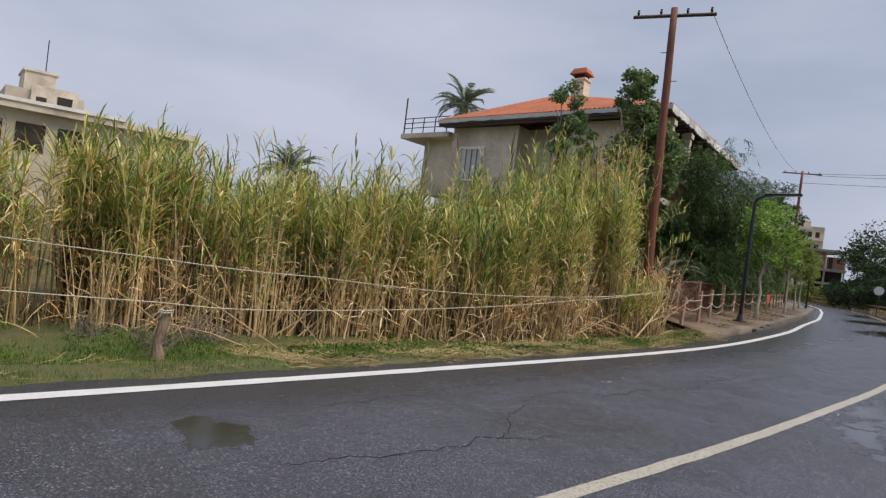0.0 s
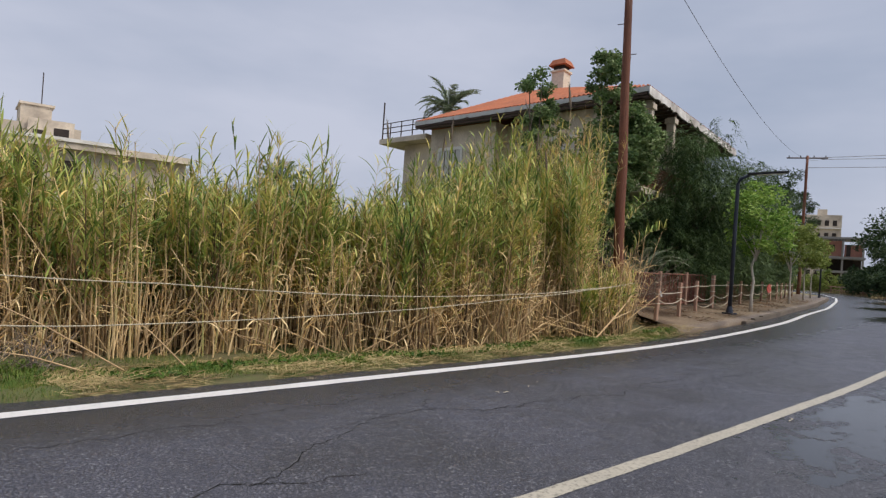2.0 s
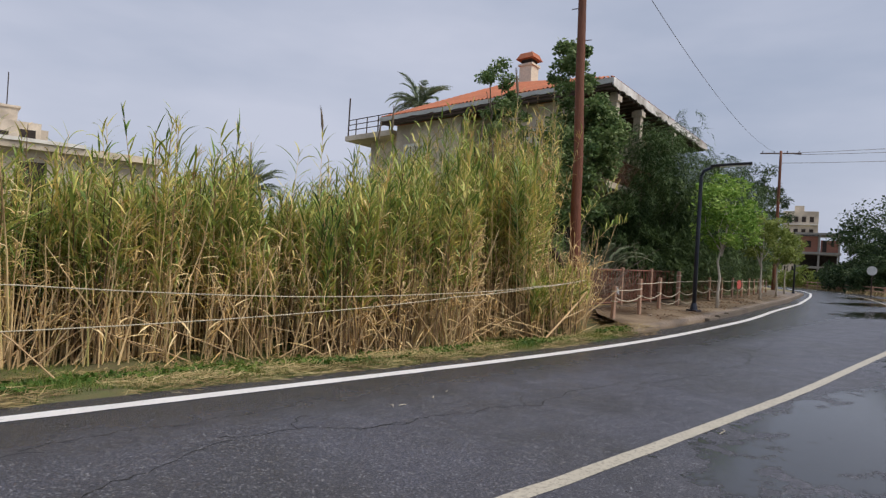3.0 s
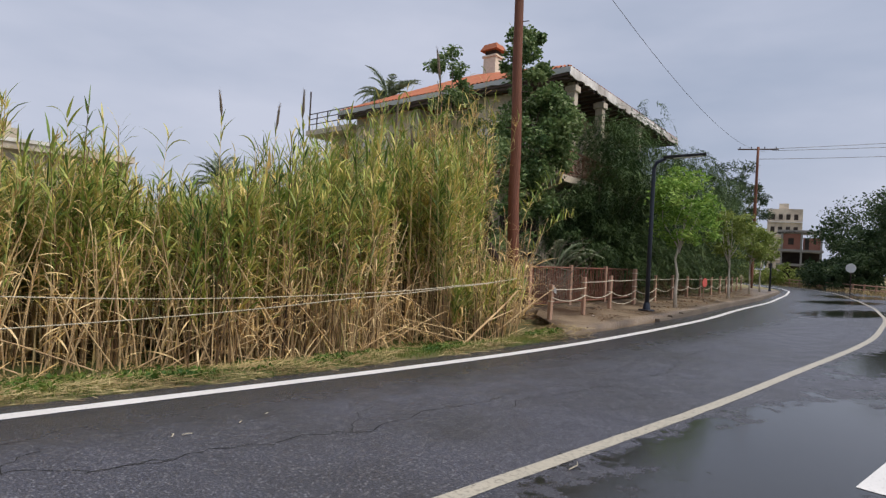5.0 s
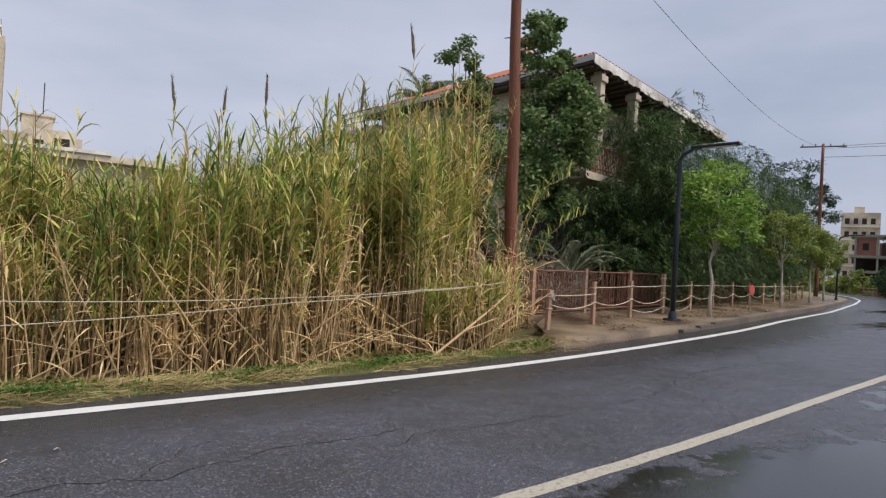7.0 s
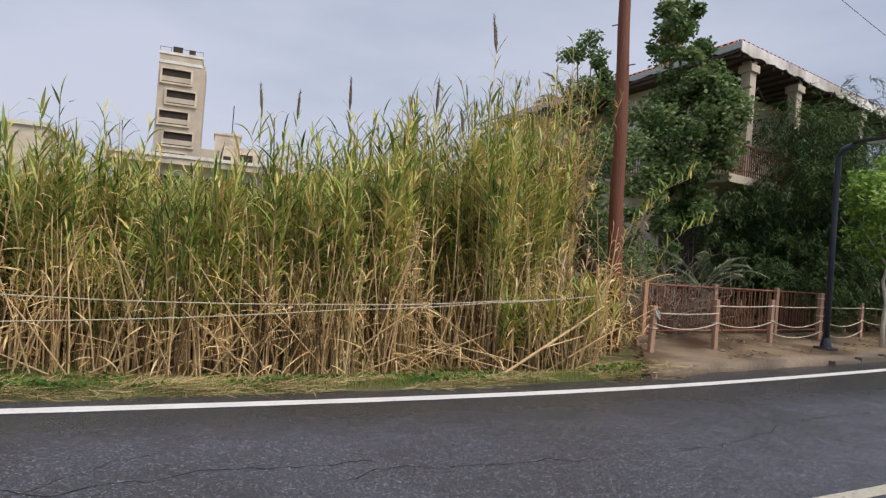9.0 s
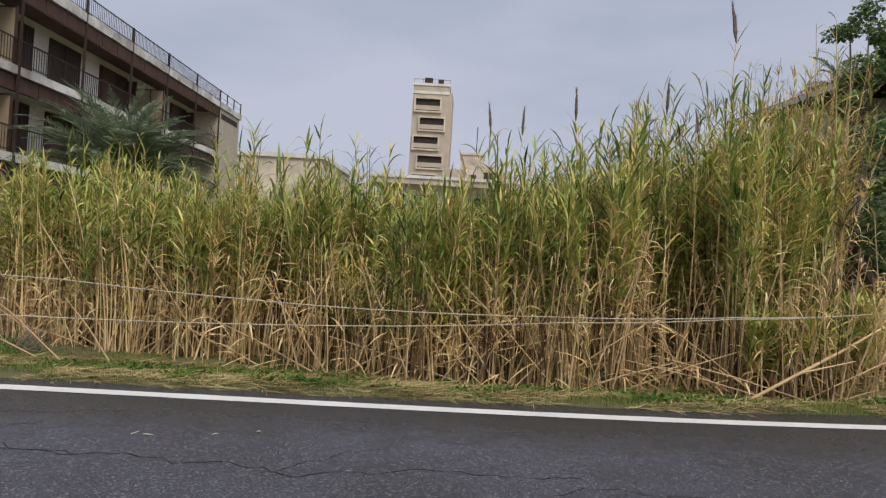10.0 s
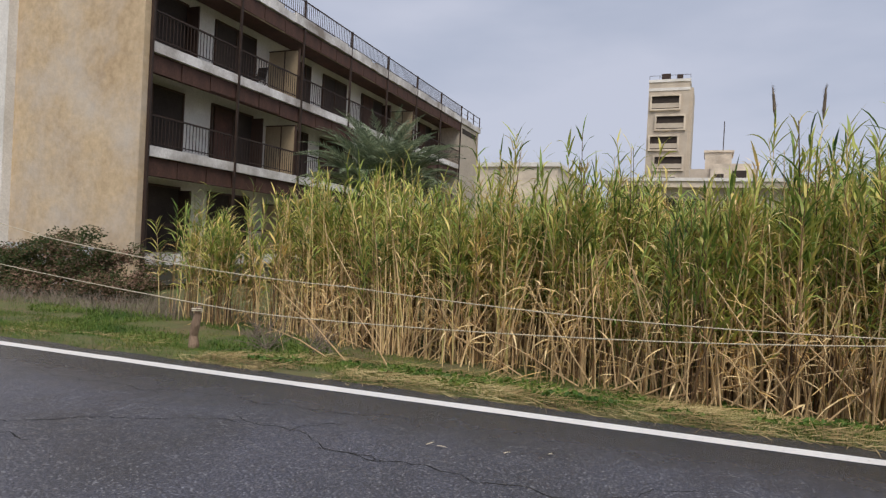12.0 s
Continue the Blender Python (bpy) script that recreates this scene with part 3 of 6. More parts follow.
def build_road():
    xs = np.concatenate([np.linspace(-200, -12, 40), np.linspace(-11, 30, 320), np.linspace(31, 90, 80)])
    rag = np.array([0.10 * noise.noise((float(x) * 1.3, 1, 0)) + 0.05 * noise.noise((float(x) * 6, 5, 0)) for x in xs])
    shoulder = interp(xs, [(-5, 0.30), (3, 0.36), (8, 0.33), (12, 0.45), (14.5, 0.55), (17, 0.62), (90, 0.6)])
    rows = [mid_y(xs) - interp(xs, [(-200, 14), (20, 12), (40, 5), (90, 4.2)]), mid_y(xs) - 2.0, mid_y(xs), edge_y(xs), edge_y(xs) + shoulder + rag]
    n = len(xs)
    v = np.concatenate([np.stack([xs, r, road_z(xs) + 0 * xs], -1) for r in rows] + [np.stack([xs, rows[-1] + 0.02, road_z(xs) - 0.09], -1)])
    i = np.arange(n - 1)
    f = np.concatenate([np.stack([i + k * n, i + 1 + k * n, i + 1 + (k + 1) * n, i + (k + 1) * n], -1) for k in range(5)])
    tagged(raw("road", v, f, M["asphalt"], smooth=False), "wet dark grey asphalt road with shallow puddles", "road", kind="structure")
    xs = np.concatenate([np.linspace(-120, -12, 60), np.linspace(-11, 88, 500)])
    wob = np.array([0.012 * noise.noise((float(x) * 2.5, 9, 0)) for x in xs])
    y = edge_y(xs)
    tagged(raw("edge_line", *ribbon(xs, y - 0.085 + wob, y + 0.085 - wob, 0.004), M["line_white"]), "white painted edge line along the road", "road marking", kind="structure")
    y = mid_y(xs)
    tagged(raw("centre_line", *ribbon(xs, y - 0.065 + wob, y + 0.065 + wob, 0.004), M["line_cream"]), "worn cream centre line on wet asphalt", "road marking", kind="structure")
    xs = np.linspace(9.86, 30, 60)
    y = interp(xs, [(9.8, 0.72), (16, 1.1), (22, 1.7), (30, 3.0)])
    tagged(raw("near_line", *ribbon(xs, y - 0.10, y + 0.10, 0.004), M["line_white"]), "white painted line on the near lane", "road marking", kind="structure")
    # cracks: jagged thin strips
    r = random.Random(4)
    for k, (x, y, a, n, w) in enumerate(((1.2, 3.05, -0.05, 46, 0.012), (3.1, 2.93, 0.35, 30, 0.010), (4.6, 4.0, -0.25, 26, 0.008), (5.6, 3.7, 0.02, 60, 0.011), (7.4, 3.6, 0.8, 16, 0.008), (3.4, 4.3, 0.1, 40, 0.009), (9.3, 3.6, 0.15, 34, 0.009), (12.2, 3.9, 0.25, 30, 0.009), (1.6, 4.2, 0.0, 30, 0.008), (14.0, 4.6, 0.2, 30, 0.009), (5.2, 3.9, 0.9, 10, 0.008))):
        v, f, h = [], [], a
        for i in range(n):
            w2 = w * 0.45 * r.uniform(0.3, 1.4)
            v += [(x - math.sin(h) * w2, y + math.cos(h) * w2, 0.003), (x + math.sin(h) * w2, y - math.cos(h) * w2, 0.003)]
            if i:
                f.append((2 * i - 2, 2 * i - 1, 2 * i + 1, 2 * i))
            h = a + r.uniform(-0.7, 0.7)
            s = r.uniform(0.04, 0.10)
            x, y = x + math.cos(h) * s, y + math.sin(h) * s
        tagged(raw("crack", v, f, M["crack"]), "thin jagged crack in the asphalt", "road crack", "road cracks", "structure")


build_road()


# ---- pavement with kerb ----
def build_pavement():
    xs = np.linspace(14.45, 56, 172)
    y0 = edge_y(xs) + interp(xs, [(14.9, 0.75), (18, 0.65), (24, 0.55), (35, 0.55), (56, 0.5)])
    back = y0 + interp(xs, [(14.45, 0.9), (15.3, 1.8), (17, 2.7), (20, 2.7), (56, 2.6)])
    z = interp(xs, [(14.45, 0.075), (16.5, 0.085), (18.5, 0.12), (60, 0.13)]) + road_z(xs)
    wob = np.array([0.012 * noise.noise((float(x), 2, 0)) for x in xs])
    n = len(xs)
    i = np.arange(n - 1)
    rows = []
    for k in range(7):
        t = k / 6
        jit = np.array([0.018 * noise.noise((float(x) * 1.7, k * 1.3, 4)) for x in xs])
        rows.append(np.stack([xs + t * interp(xs, [(14.9, 0.55), (18, 0.1), (30, 0)]), y0 + 0.13 + (back - y0 - 0.13) * t, z + wob + jit * (k > 0) + 0.05 * t], -1))
    v = np.concatenate(rows + [rows[0] + np.array([0, 0, -0.2]), rows[-1] + np.array([0, 0, -0.3])])
    f = np.concatenate([np.stack([i + k * n, i + 1 + k * n, i + 1 + (k + 1) * n, i + (k + 1) * n], -1) for k in range(6)] + [np.stack([i + 7 * n, i + 1 + 7 * n, i + 1, i], -1)])
    f = np.concatenate([f, [[k * n, (k + 1) * n, 8 * n, 7 * n] for k in range(6)]])
    pv = tagged(raw("pavement", v, f, M["concrete"], smooth=True), "damp stained concrete pavement with brown leaf dirt", "pavement", kind="structure")
    x = 19.4
    while x < 54:
        x2 = x + 0.98
        a, b = float(interp(x, list(zip(xs, y0)))), float(interp(x2, list(zip(xs, y0))))
        ang = math.atan2(b - a, x2 - x)
        ln = math.hypot(x2 - x, b - a) - 0.012
        zz = float(interp(x, list(zip(xs, z)))) - 0.05 * max(0.0, 21.0 - x)
        kb = kerb_mesh()
        ob = obj("kerbstone", kb, M["kerb"], pv)
        ob.matrix_basis = Matrix.Translation((x, a, zz + random.uniform(-0.006, 0.006))) @ Matrix.Rotation(ang + random.uniform(-0.008, 0.008), 4, "Z") @ Matrix.Diagonal((ln, 1, 1, 1))
        x = x2


KERB = []


def kerb_mesh():
    if not KERB:
        bm = box(bmesh.new(), (0, 0, -0.25), (1, 0.14, 0.012))
        bmesh.ops.bevel(bm, geom=[e for e in bm.edges if all(v.co.z > 0 for v in e.verts)], offset=0.015, segments=2, affect="EDGES")
        me = bpy.data.meshes.new("kerbstone")
        bm.to_mesh(me)
        bm.free()
        KERB.append(me)
    return KERB[0]


build_pavement()


# ---- reed stand ----
FRONT = [(-3.2, 10.2), (-1.6, 9.7), (-0.9, 9.5), (1.8, 9.2), (4.4, 8.85), (6.2, 8.45), (7.4, 8.3), (8.4, 8.12), (10, 8.1), (10.7, 8.15), (11.1, 8.75), (12.2, 8.85), (12.7, 8.3), (13.7, 8.0), (14.4, 8.35), (15.2, 9.2), (15.6, 9.7), (16.4, 10.4), (17.5, 11.6)]
TALL = [(-3.2, 1.9), (-1.5, 2.15), (0, 2.25), (3, 2.42), (6, 2.46), (6.9, 2.42), (7.6, 2.30), (8.7, 2.26), (9.5, 2.55), (10, 2.65), (11.3, 3.05), (12.6, 3.35), (13.8, 3.9), (14.6, 4.0), (16, 3.2), (17.5, 2.6)]


def clear_of_pole(xy, h):
    """Only short canes stand before the utility pole; tall ones grow behind and beside it."""
    x, y = xy[:, 0], xy[:, 1]
    tall = ((y > -0.7 + 0.636 * (x + 0.7) + 0.7) & (x < 8.3 + 0.72 * (y + 0.4) - 0.45)) | (x < 11.4)
    return np.where(tall, h, np.minimum(h * 0.30, 1.15))


def stems_at(xy, height, rng, lean=0.10):
    """Nearly straight stem paths (n, 5, 3), each with a lean of its own and a slight bow."""
    n = len(xy)
    z0 = ground_z(xy[:, 0], xy[:, 1]) - 0.05
    az = rng.uniform(0, 2 * math.pi, n)
    amt = np.abs(rng.normal(0, lean, n)) * height
    t = np.linspace(0, 1, 5)
    wig = rng.normal(0, 0.008, (n, 5, 2)) * height[:, None, None] * 0.35
    wig[:, 0] = 0
    p = np.zeros((n, 5, 3))
    p[:, :, 0] = xy[:, 0:1] + (np.cos(az) * amt)[:, None] * t ** 1.35 + wig[..., 0]
    p[:, :, 1] = xy[:, 1:2] + (np.sin(az) * amt)[:, None] * t ** 1.35 + wig[..., 1]
    p[:, :, 2] = z0[:, None] + height[:, None] * t
    return p


def along(p, s):
    """Points at fractions s (n, k) of stem paths p (n, m, 3)."""
    m = p.shape[1] - 1
    f = np.clip(s * m, 0, m - 1e-6)
    i = f.astype(int)
    r = (f - i)[..., None]
    rows = np.arange(len(p))[:, None]
    return p[rows, i] * (1 - r) + p[rows, i + 1] * r


def reed_parts(p, height, rng, leaves=18, low=0.30, dry_share=None, size=1.0, stem_r=0.011, seg=3, tufts=0):
    """Stems, green leaves and dry leaves of reeds on the given paths, as sets for merge(): leaves in two
    ranks up the stem, the low ones dead and hanging, and on old canes small tufts at the joints."""
    n = len(p)
    taper = np.linspace(1.0, 0.35, p.shape[1])
    sets = [(*tubes(p, stem_r * rng.uniform(0.7, 1.3, n)[:, None] * taper[None]), 0)]
    s = low + (1 - low) * (np.arange(leaves)[None] + rng.uniform(0, 1, (n, leaves))) / leaves
    base = along(p, s).reshape(-1, 3)
    sf = s.ravel()
    first = rng.uniform(0, 2 * math.pi, n)
    az = (first[:, None] + np.arange(leaves)[None] * math.pi + rng.normal(0, 0.28, (n, leaves))).ravel()
    elev = rng.uniform(0.62, 1.05, n * leaves) + 0.35 * np.clip((sf - 0.8) / 0.2, 0, 1)
    length = size * rng.uniform(0.26, 0.50, n * leaves) * np.where(sf > 0.93, 0.78, 1)
    width = size * rng.uniform(0.019, 0.042, n * leaves)
    droop = rng.uniform(0.15, 0.9, n * leaves) + 1.5 * rng.uniform(0, 1, n * leaves) ** 3
    share = dry_share if dry_share is not None else np.full(n, 0.15)
    dryness = share.repeat(leaves)
    dry = rng.uniform(0, 1, n * leaves) < np.clip(dryness + 1.25 * (0.56 - sf), 0.02, 0.98)
    # many of the lowest dead leaves have fallen off
    keep = (sf > 0.5) | (rng.uniform(0, 1, n * leaves) < 0.72)
    g, d = ~dry & keep, dry & keep
    greens, dries = [], []
    if g.any():
        greens.append((base[g], az[g], elev[g], length[g], width[g], droop[g]))
    if d.any():
        m = int(d.sum())
        dries.append((base[d], az[d], elev[d] - rng.uniform(0.1, 1.3, m), length[d] * 0.82, width[d] * 0.62, droop[d] + rng.uniform(0.2, 1.2, m)))
    if tufts:
        old = np.nonzero(rng.uniform(0, 1, n) < 0.45)[0]
        k = len(old)
        st = rng.uniform(0.42, 0.97, (k, tufts))
        tb = along(p[old], st).reshape(-1, 3).repeat(6, 0)
        q = len(tb)
        ta = rng.uniform(0, 6.3, k * tufts).repeat(6) + rng.normal(0, 0.75, q)
        td = rng.uniform(0, 1, q) < np.clip(share[old] + 0.22, 0, 0.9).repeat(tufts * 6)
        row = (tb + rng.normal(0, 0.02, (q, 3)), ta, rng.uniform(0.6, 1.4, q), rng.uniform(0.14, 0.32, q), rng.uniform(0.012, 0.024, q), rng.uniform(0.1, 1.3, q))
        greens.append(tuple(c[~td] for c in row))
        dries.append(tuple(c[td] for c in row))
    for rows, i in ((greens, 1), (dries, 2)):
        if rows:
            sets.append((*blades(*[np.concatenate(c) for c in zip(*rows)], seg), i))
    return sets


REED_MATS = [M["reed_stem"], M["reed_green"], M["reed_dry"]]


def sow(n, x0, x1, d0, d1, rng, clump=1.0):
    """Stem feet in clumps, between two depths behind the front of the stand."""
    k = max(9, n // 14)
    cx = rng.uniform(x0, x1, k)
    cd = d0 + (d1 - d0) * rng.uniform(0, 1, k) ** 1.35
    i = rng.integers(0, k, n)
    x = cx[i] + rng.normal(0, 0.12 * clump, n)
    y = interp(x, FRONT) + cd[i] + rng.normal(0, 0.12 * clump, n)
    tall = np.clip(rng.normal(1.0, 0.15, k), 0.62, 1.30)[i]
    return np.stack([x, y], -1), tall


def build_reeds():
    rng = np.random.default_rng(21)
    stretches = ((-2.8, -1.0, 40, 0.8), (-0.9, 0.9, 90, 1.6), (0.9, 4.0, 520, 3.6), (4.0, 7.0, 640, 4.4), (7.0, 10.0, 700, 4.8), (10.0, 12.6, 640, 5.0), (12.6, 15.4, 640, 4.4))
    for x0, x1, n, depth in stretches:
        xy, tall = sow(n, x0, x1, 0.0, depth, rng)
        h = interp(xy[:, 0], TALL) * 0.98 * tall * np.clip(rng.normal(1.0, 0.10, n), 0.7, 1.2)
        h = clear_of_pole(xy, h)
        keep = (h > 1.2) | (rng.uniform(0, 1, n) < 0.28)
        xy, h = xy[keep], h[keep]
        n = len(h)
        # about one cane in four is dead to the top
        dry = np.where(rng.uniform(0, 1, n) < interp(xy[:, 0], [(10.5, 0.26), (12, 0.14)]), rng.uniform(0.55, 1.0, n), rng.uniform(0.0, 0.22, n)) + interp(xy[:, 0], [(1, 0.16), (4.5, 0), (12.5, 0), (15, 0.08)])
        p = stems_at(xy, h, rng)
        v, f, ix = merge(*reed_parts(p, h, rng, 27 if x0 > 9.5 else 24, 0.30, np.clip(dry, 0, 1), 1.12 if x0 > 9.5 else 1.0, 0.0125, 3, 5))
        tagged(raw("reed_bed", v, f, REED_MATS, index=ix), "dense stand of giant reeds, green above and straw-yellow below", "reeds", "reed stand", "stuff")
        if x0 > 9.5:
            # tall bleached canes that stand out of the green
            m = 50 if x0 < 12 else 190
            xy, tall = sow(m, max(x0, 11.6), x1 - 0.3, 0.5, 3.2, rng)
            h = clear_of_pole(xy, interp(xy[:, 0], TALL) * tall * np.clip(rng.normal(1.08, 0.08, m), 0.6, 1.3))
            xy, h = xy[h > 1.2], h[h > 1.2]
            p = stems_at(xy, h, rng, 0.10)
            v, f, ix = merge(*reed_parts(p, h, rng, 14, 0.52, np.full(len(h), 1.0), 0.9, 0.009, 3, 6))
            tagged(raw("bleached_reeds", v, f, REED_MATS, index=ix), "tall bleached beige dead reeds near the utility pole", "reeds", "reed stand", "stuff")
        # bare, broken canes and dead leaves low at the front
        m = int(n * (0.26 if x0 < 9.5 else 0.14))
        xy, _ = sow(m, x0, x1, -0.1, 1.2, rng, 1.2)
        h = np.clip(rng.normal(1.35, 0.45, m), 0.35, 2.4) * interp(xy[:, 0], [(-2, 0.5), (1, 0.8), (4, 1)])
        p = stems_at(xy, h, rng, 0.26)
        v, f, ix = merge(*reed_parts(p, h, rng, 3, 0.5, np.full(m, 1.0), 0.7, 0.0115))
        tagged(raw("dry_canes", v, f, REED_MATS, index=ix), "bare straw-coloured dead reed canes", "reeds", "reed stand", "stuff")


build_reeds()


def build_plume_reeds():
    """Tall single reeds that stand over the others, some with a flower plume."""
    rng = np.random.default_rng(5)
    kinds = []
    for k in range(6):
        h = np.array([1.0]) * (4.2 + 0.25 * k)
        p = stems_at(np.array([[0.0, 30.0]]), h, rng, 0.05)
        p -= p[:, :1].copy()
        root = thing("reed", "tall green giant reed with long drooping leaves" if k < 3 else "tall reed with a brown feathery flower plume", "reed", "tall reeds")
        sets = reed_parts(p, h, rng, 26, 0.3, np.array([0.05]), 1.3, 0.019 if k > 2 else 0.012, 5)
        names = ("stem", "leaves", "dry_leaves")
        for v, f, i in sets:
            raw(names[i], v, f, REED_MATS[i], root)
        if k >= 3:
            top = p[0, -1]
            bm = bmesh.new()
            tube(bm, [top, top + np.array((0.02, 0.01, 0.16)), top + np.array((0.05, 0.02, 0.42)), top + np.array((0.09, 0.03, 0.62))], [0.008, 0.032, 0.026, 0.004], 7)
            plume = part("plume", bm, M["plume"], root, "brown feathery plume")
            n = 160
            t = rng.uniform(0, 1, n)
            base = top + np.stack([0.09 * t, 0.03 * t, 0.06 + 0.55 * t], -1)
            v, f = blades(base, rng.uniform(0, 6.3, n), rng.uniform(1.0, 1.4, n), rng.uniform(0.06, 0.13, n), np.full(n, 0.006), rng.uniform(0, 0.8, n), 2)
            raw("bristles", v, f, M["plume"], plume)
        kinds.append(root)
    spots = ((0.7, 10.0, 0, 0.74), (1.5, 9.6, 1, 0.78), (2.6, 9.9, 0, 0.84), (3.3, 9.0, 2, 0.80), (4.3, 10.4, 0, 0.92), (4.9, 9.2, 1, 0.86), (5.6, 9.8, 1, 0.86), (6.3, 8.9, 0, 0.95), (7.0, 9.6, 2, 0.9), (7.2, 8.8, 1, 0.88), (9.35, 9.7, 5, 0.84), (9.0, 9.0, 0, 0.98), (9.6, 8.5, 2, 0.9), (10.3, 9.3, 2, 1.0), (11.0, 8.6, 1, 0.96), (11.7, 9.0, 4, 0.95), (12.26, 8.75, 5, 1.06), (12.0, 8.9, 3, 0.92), (12.9, 9.3, 2, 1.05), (13.3, 9.2, 1, 1.05), (14.1, 9.4, 0, 1.1), (13.8, 9.9, 2, 1.1), (5.2, 11.4, 2, 0.92), (8.95, 11.0, 4, 0.93), (2.0, 11.0, 0, 0.9), (10.8, 10.6, 3, 1.05), (-0.4, 9.5, 1, 0.62), (-1.1, 9.7, 0, 0.58))
    r = random.Random(3)
    for i, (x, y, k, s) in enumerate(spots):
        m = Matrix.Translation((x, y, float(ground_z(np.array(x), np.array(y))) - 0.04)) @ Matrix.Rotation(r.uniform(0, 6.28), 4, "Z") @ Matrix.Rotation(r.uniform(-0.05, 0.05), 4, "X")
        ob = copy_thing(kinds[k], m)
        ob.scale = ((s * 0.90 if k == 5 and x > 11 else s * 0.85 if x < 9 else s * 0.83),) * 3
    for k in kinds:
        for o in list(k.children_recursive) + [k]:
            bpy.data.objects.remove(o)


build_plume_reeds()


# ---- trees and bushes ----
def build_tree(name, label, category, foot, trunk_h, crown, leaf, bark, n, size, aspect=2.2, trunk_r=0.12, clumps=40, seed=1, group="", droop=0.0, limbs=7, stems=1):
    """crown: list of ellipsoids (x, y, z, rx, ry, rz) in world metres."""
    rng = np.random.default_rng(seed)
    root = thing(name, label, category, group, foot)
    f = Vector(foot)
    bm = bmesh.new()
    for q in range(stems):
        off = Vector((rng.normal(0, 0.25), rng.normal(0, 0.25), 0)) if stems > 1 else Vector((0, 0, 0))
        pts = [off + Vector((rng.normal(0, 0.012) * i, rng.normal(0, 0.012) * i, trunk_h * i / 4)) for i in range(5)]
        pts[0].z -= 0.1
        tube(bm, pts, [trunk_r * (1.3 if i == 0 else 1 - 0.12 * i) for i in range(5)], 9)
    top = pts[-1]
    part("trunk", bm, bark, root, smooth=True)
    cr = np.array(crown, float)
    cr[:, :3] -= np.array(foot)
    for k in range(limbs):
        c = cr[k % len(cr)]
        d = rng.normal(size=3)
        d /= np.linalg.norm(d)
        end = Vector(c[:3] + d * c[3:] * rng.uniform(0.3, 0.8))
        st = top.lerp(pts[2], rng.uniform(0, 0.5))
        mid = st.lerp(end, 0.5) + Vector(rng.normal(0, 0.12, 3))
        bm = bmesh.new()
        tube(bm, [st, mid, end], [trunk_r * 0.5, trunk_r * 0.3, trunk_r * 0.1], 6)
        part("limb", bm, bark, root, smooth=True)
    vol = cr[:, 3] * cr[:, 4] * cr[:, 5]
    pick = rng.choice(len(cr), clumps, p=vol ** 0.7 / (vol ** 0.7).sum())
    d = rng.normal(size=(clumps, 3))
    d /= np.linalg.norm(d, axis=1, keepdims=True)
    rad = rng.uniform(0.35, 1.0, (clumps, 1)) ** 0.6
    cc = cr[pick, :3] + d * rad * cr[pick, 3:]
    cs = rng.uniform(0.16, 0.42, clumps) * cr[pick, 3:].mean(1)
    i = rng.integers(0, clumps, n)
    g = rng.normal(size=(n, 3))
    g /= np.linalg.norm(g, axis=1, keepdims=True)
    pos = cc[i] + g * cs[i][:, None] * rng.uniform(0.1, 1.0, (n, 1)) ** 0.5 * np.array((1, 1, 0.8))
    if droop:
        # weeping sprays: leaflets along twigs that arch out of the clump and hang down
        k = n // 16
        start, cen = pos[:k], cc[i[:k]]
        out = start - cen
        out[:, 2] = np.abs(out[:, 2]) * 0.5
        out /= np.linalg.norm(out, axis=1, keepdims=True) + 1e-6
        ln = rng.uniform(0.5, 1.3, k) * droop * 2.4
        t = np.tile(np.linspace(0.05, 1, 16), (k, 1))
        q = start[:, None] + out[:, None] * (ln[:, None] * (t - 0.35 * t ** 2))[..., None]
        q[..., 2] -= ln[:, None] * 0.85 * t ** 2
        q = q.reshape(-1, 3)
        az = np.arctan2(out[:, 1], out[:, 0]).repeat(16) + np.tile(np.array((0.9, -0.9)), k * 8) + rng.normal(0, 0.25, k * 16)
        m = len(q)
        v, fc = blades(q, az, rng.uniform(-0.9, 0.3, m), size * rng.uniform(0.6, 1.3, m), np.full(m, size / aspect), rng.uniform(0.2, 0.9, m), 1)
    else:
        v, fc = small_leaves(pos, size, aspect, rng=rng)
    raw("crown", v, fc, leaf, root)
    return root


def gz(x, y):
    return float(ground_z(np.array(float(x)), np.array(float(y))))


build_tree("tree", "dark green broadleaf tree beside the old house", "tree", (20.3, 14.2, 0.1), 4.2, [(20.35, 14.0, 8.0, 0.85, 0.8, 1.5), (20.4, 13.5, 5.5, 1.45, 1.25, 1.6), (21.0, 13.3, 6.5, 0.75, 0.75, 0.9), (19.9, 13.5, 3.6, 1.2, 1.0, 1.3)], M["dark_leaf"], M["bark"], 25000, 0.15, 1.7, 0.15, 170, 3, "trees by the house")
build_tree("tree", "small dark green tree crown beside the old house", "tree", (18.6, 16.2, 0.1), 4.6, [(18.6, 16.2, 7.4, 0.95, 0.95, 1.05), (18.9, 15.8, 6.0, 1.0, 1.0, 1.2)], M["dark_leaf"], M["bark"], 5000, 0.14, 1.7, 0.12, 30, 4, "trees by the house")
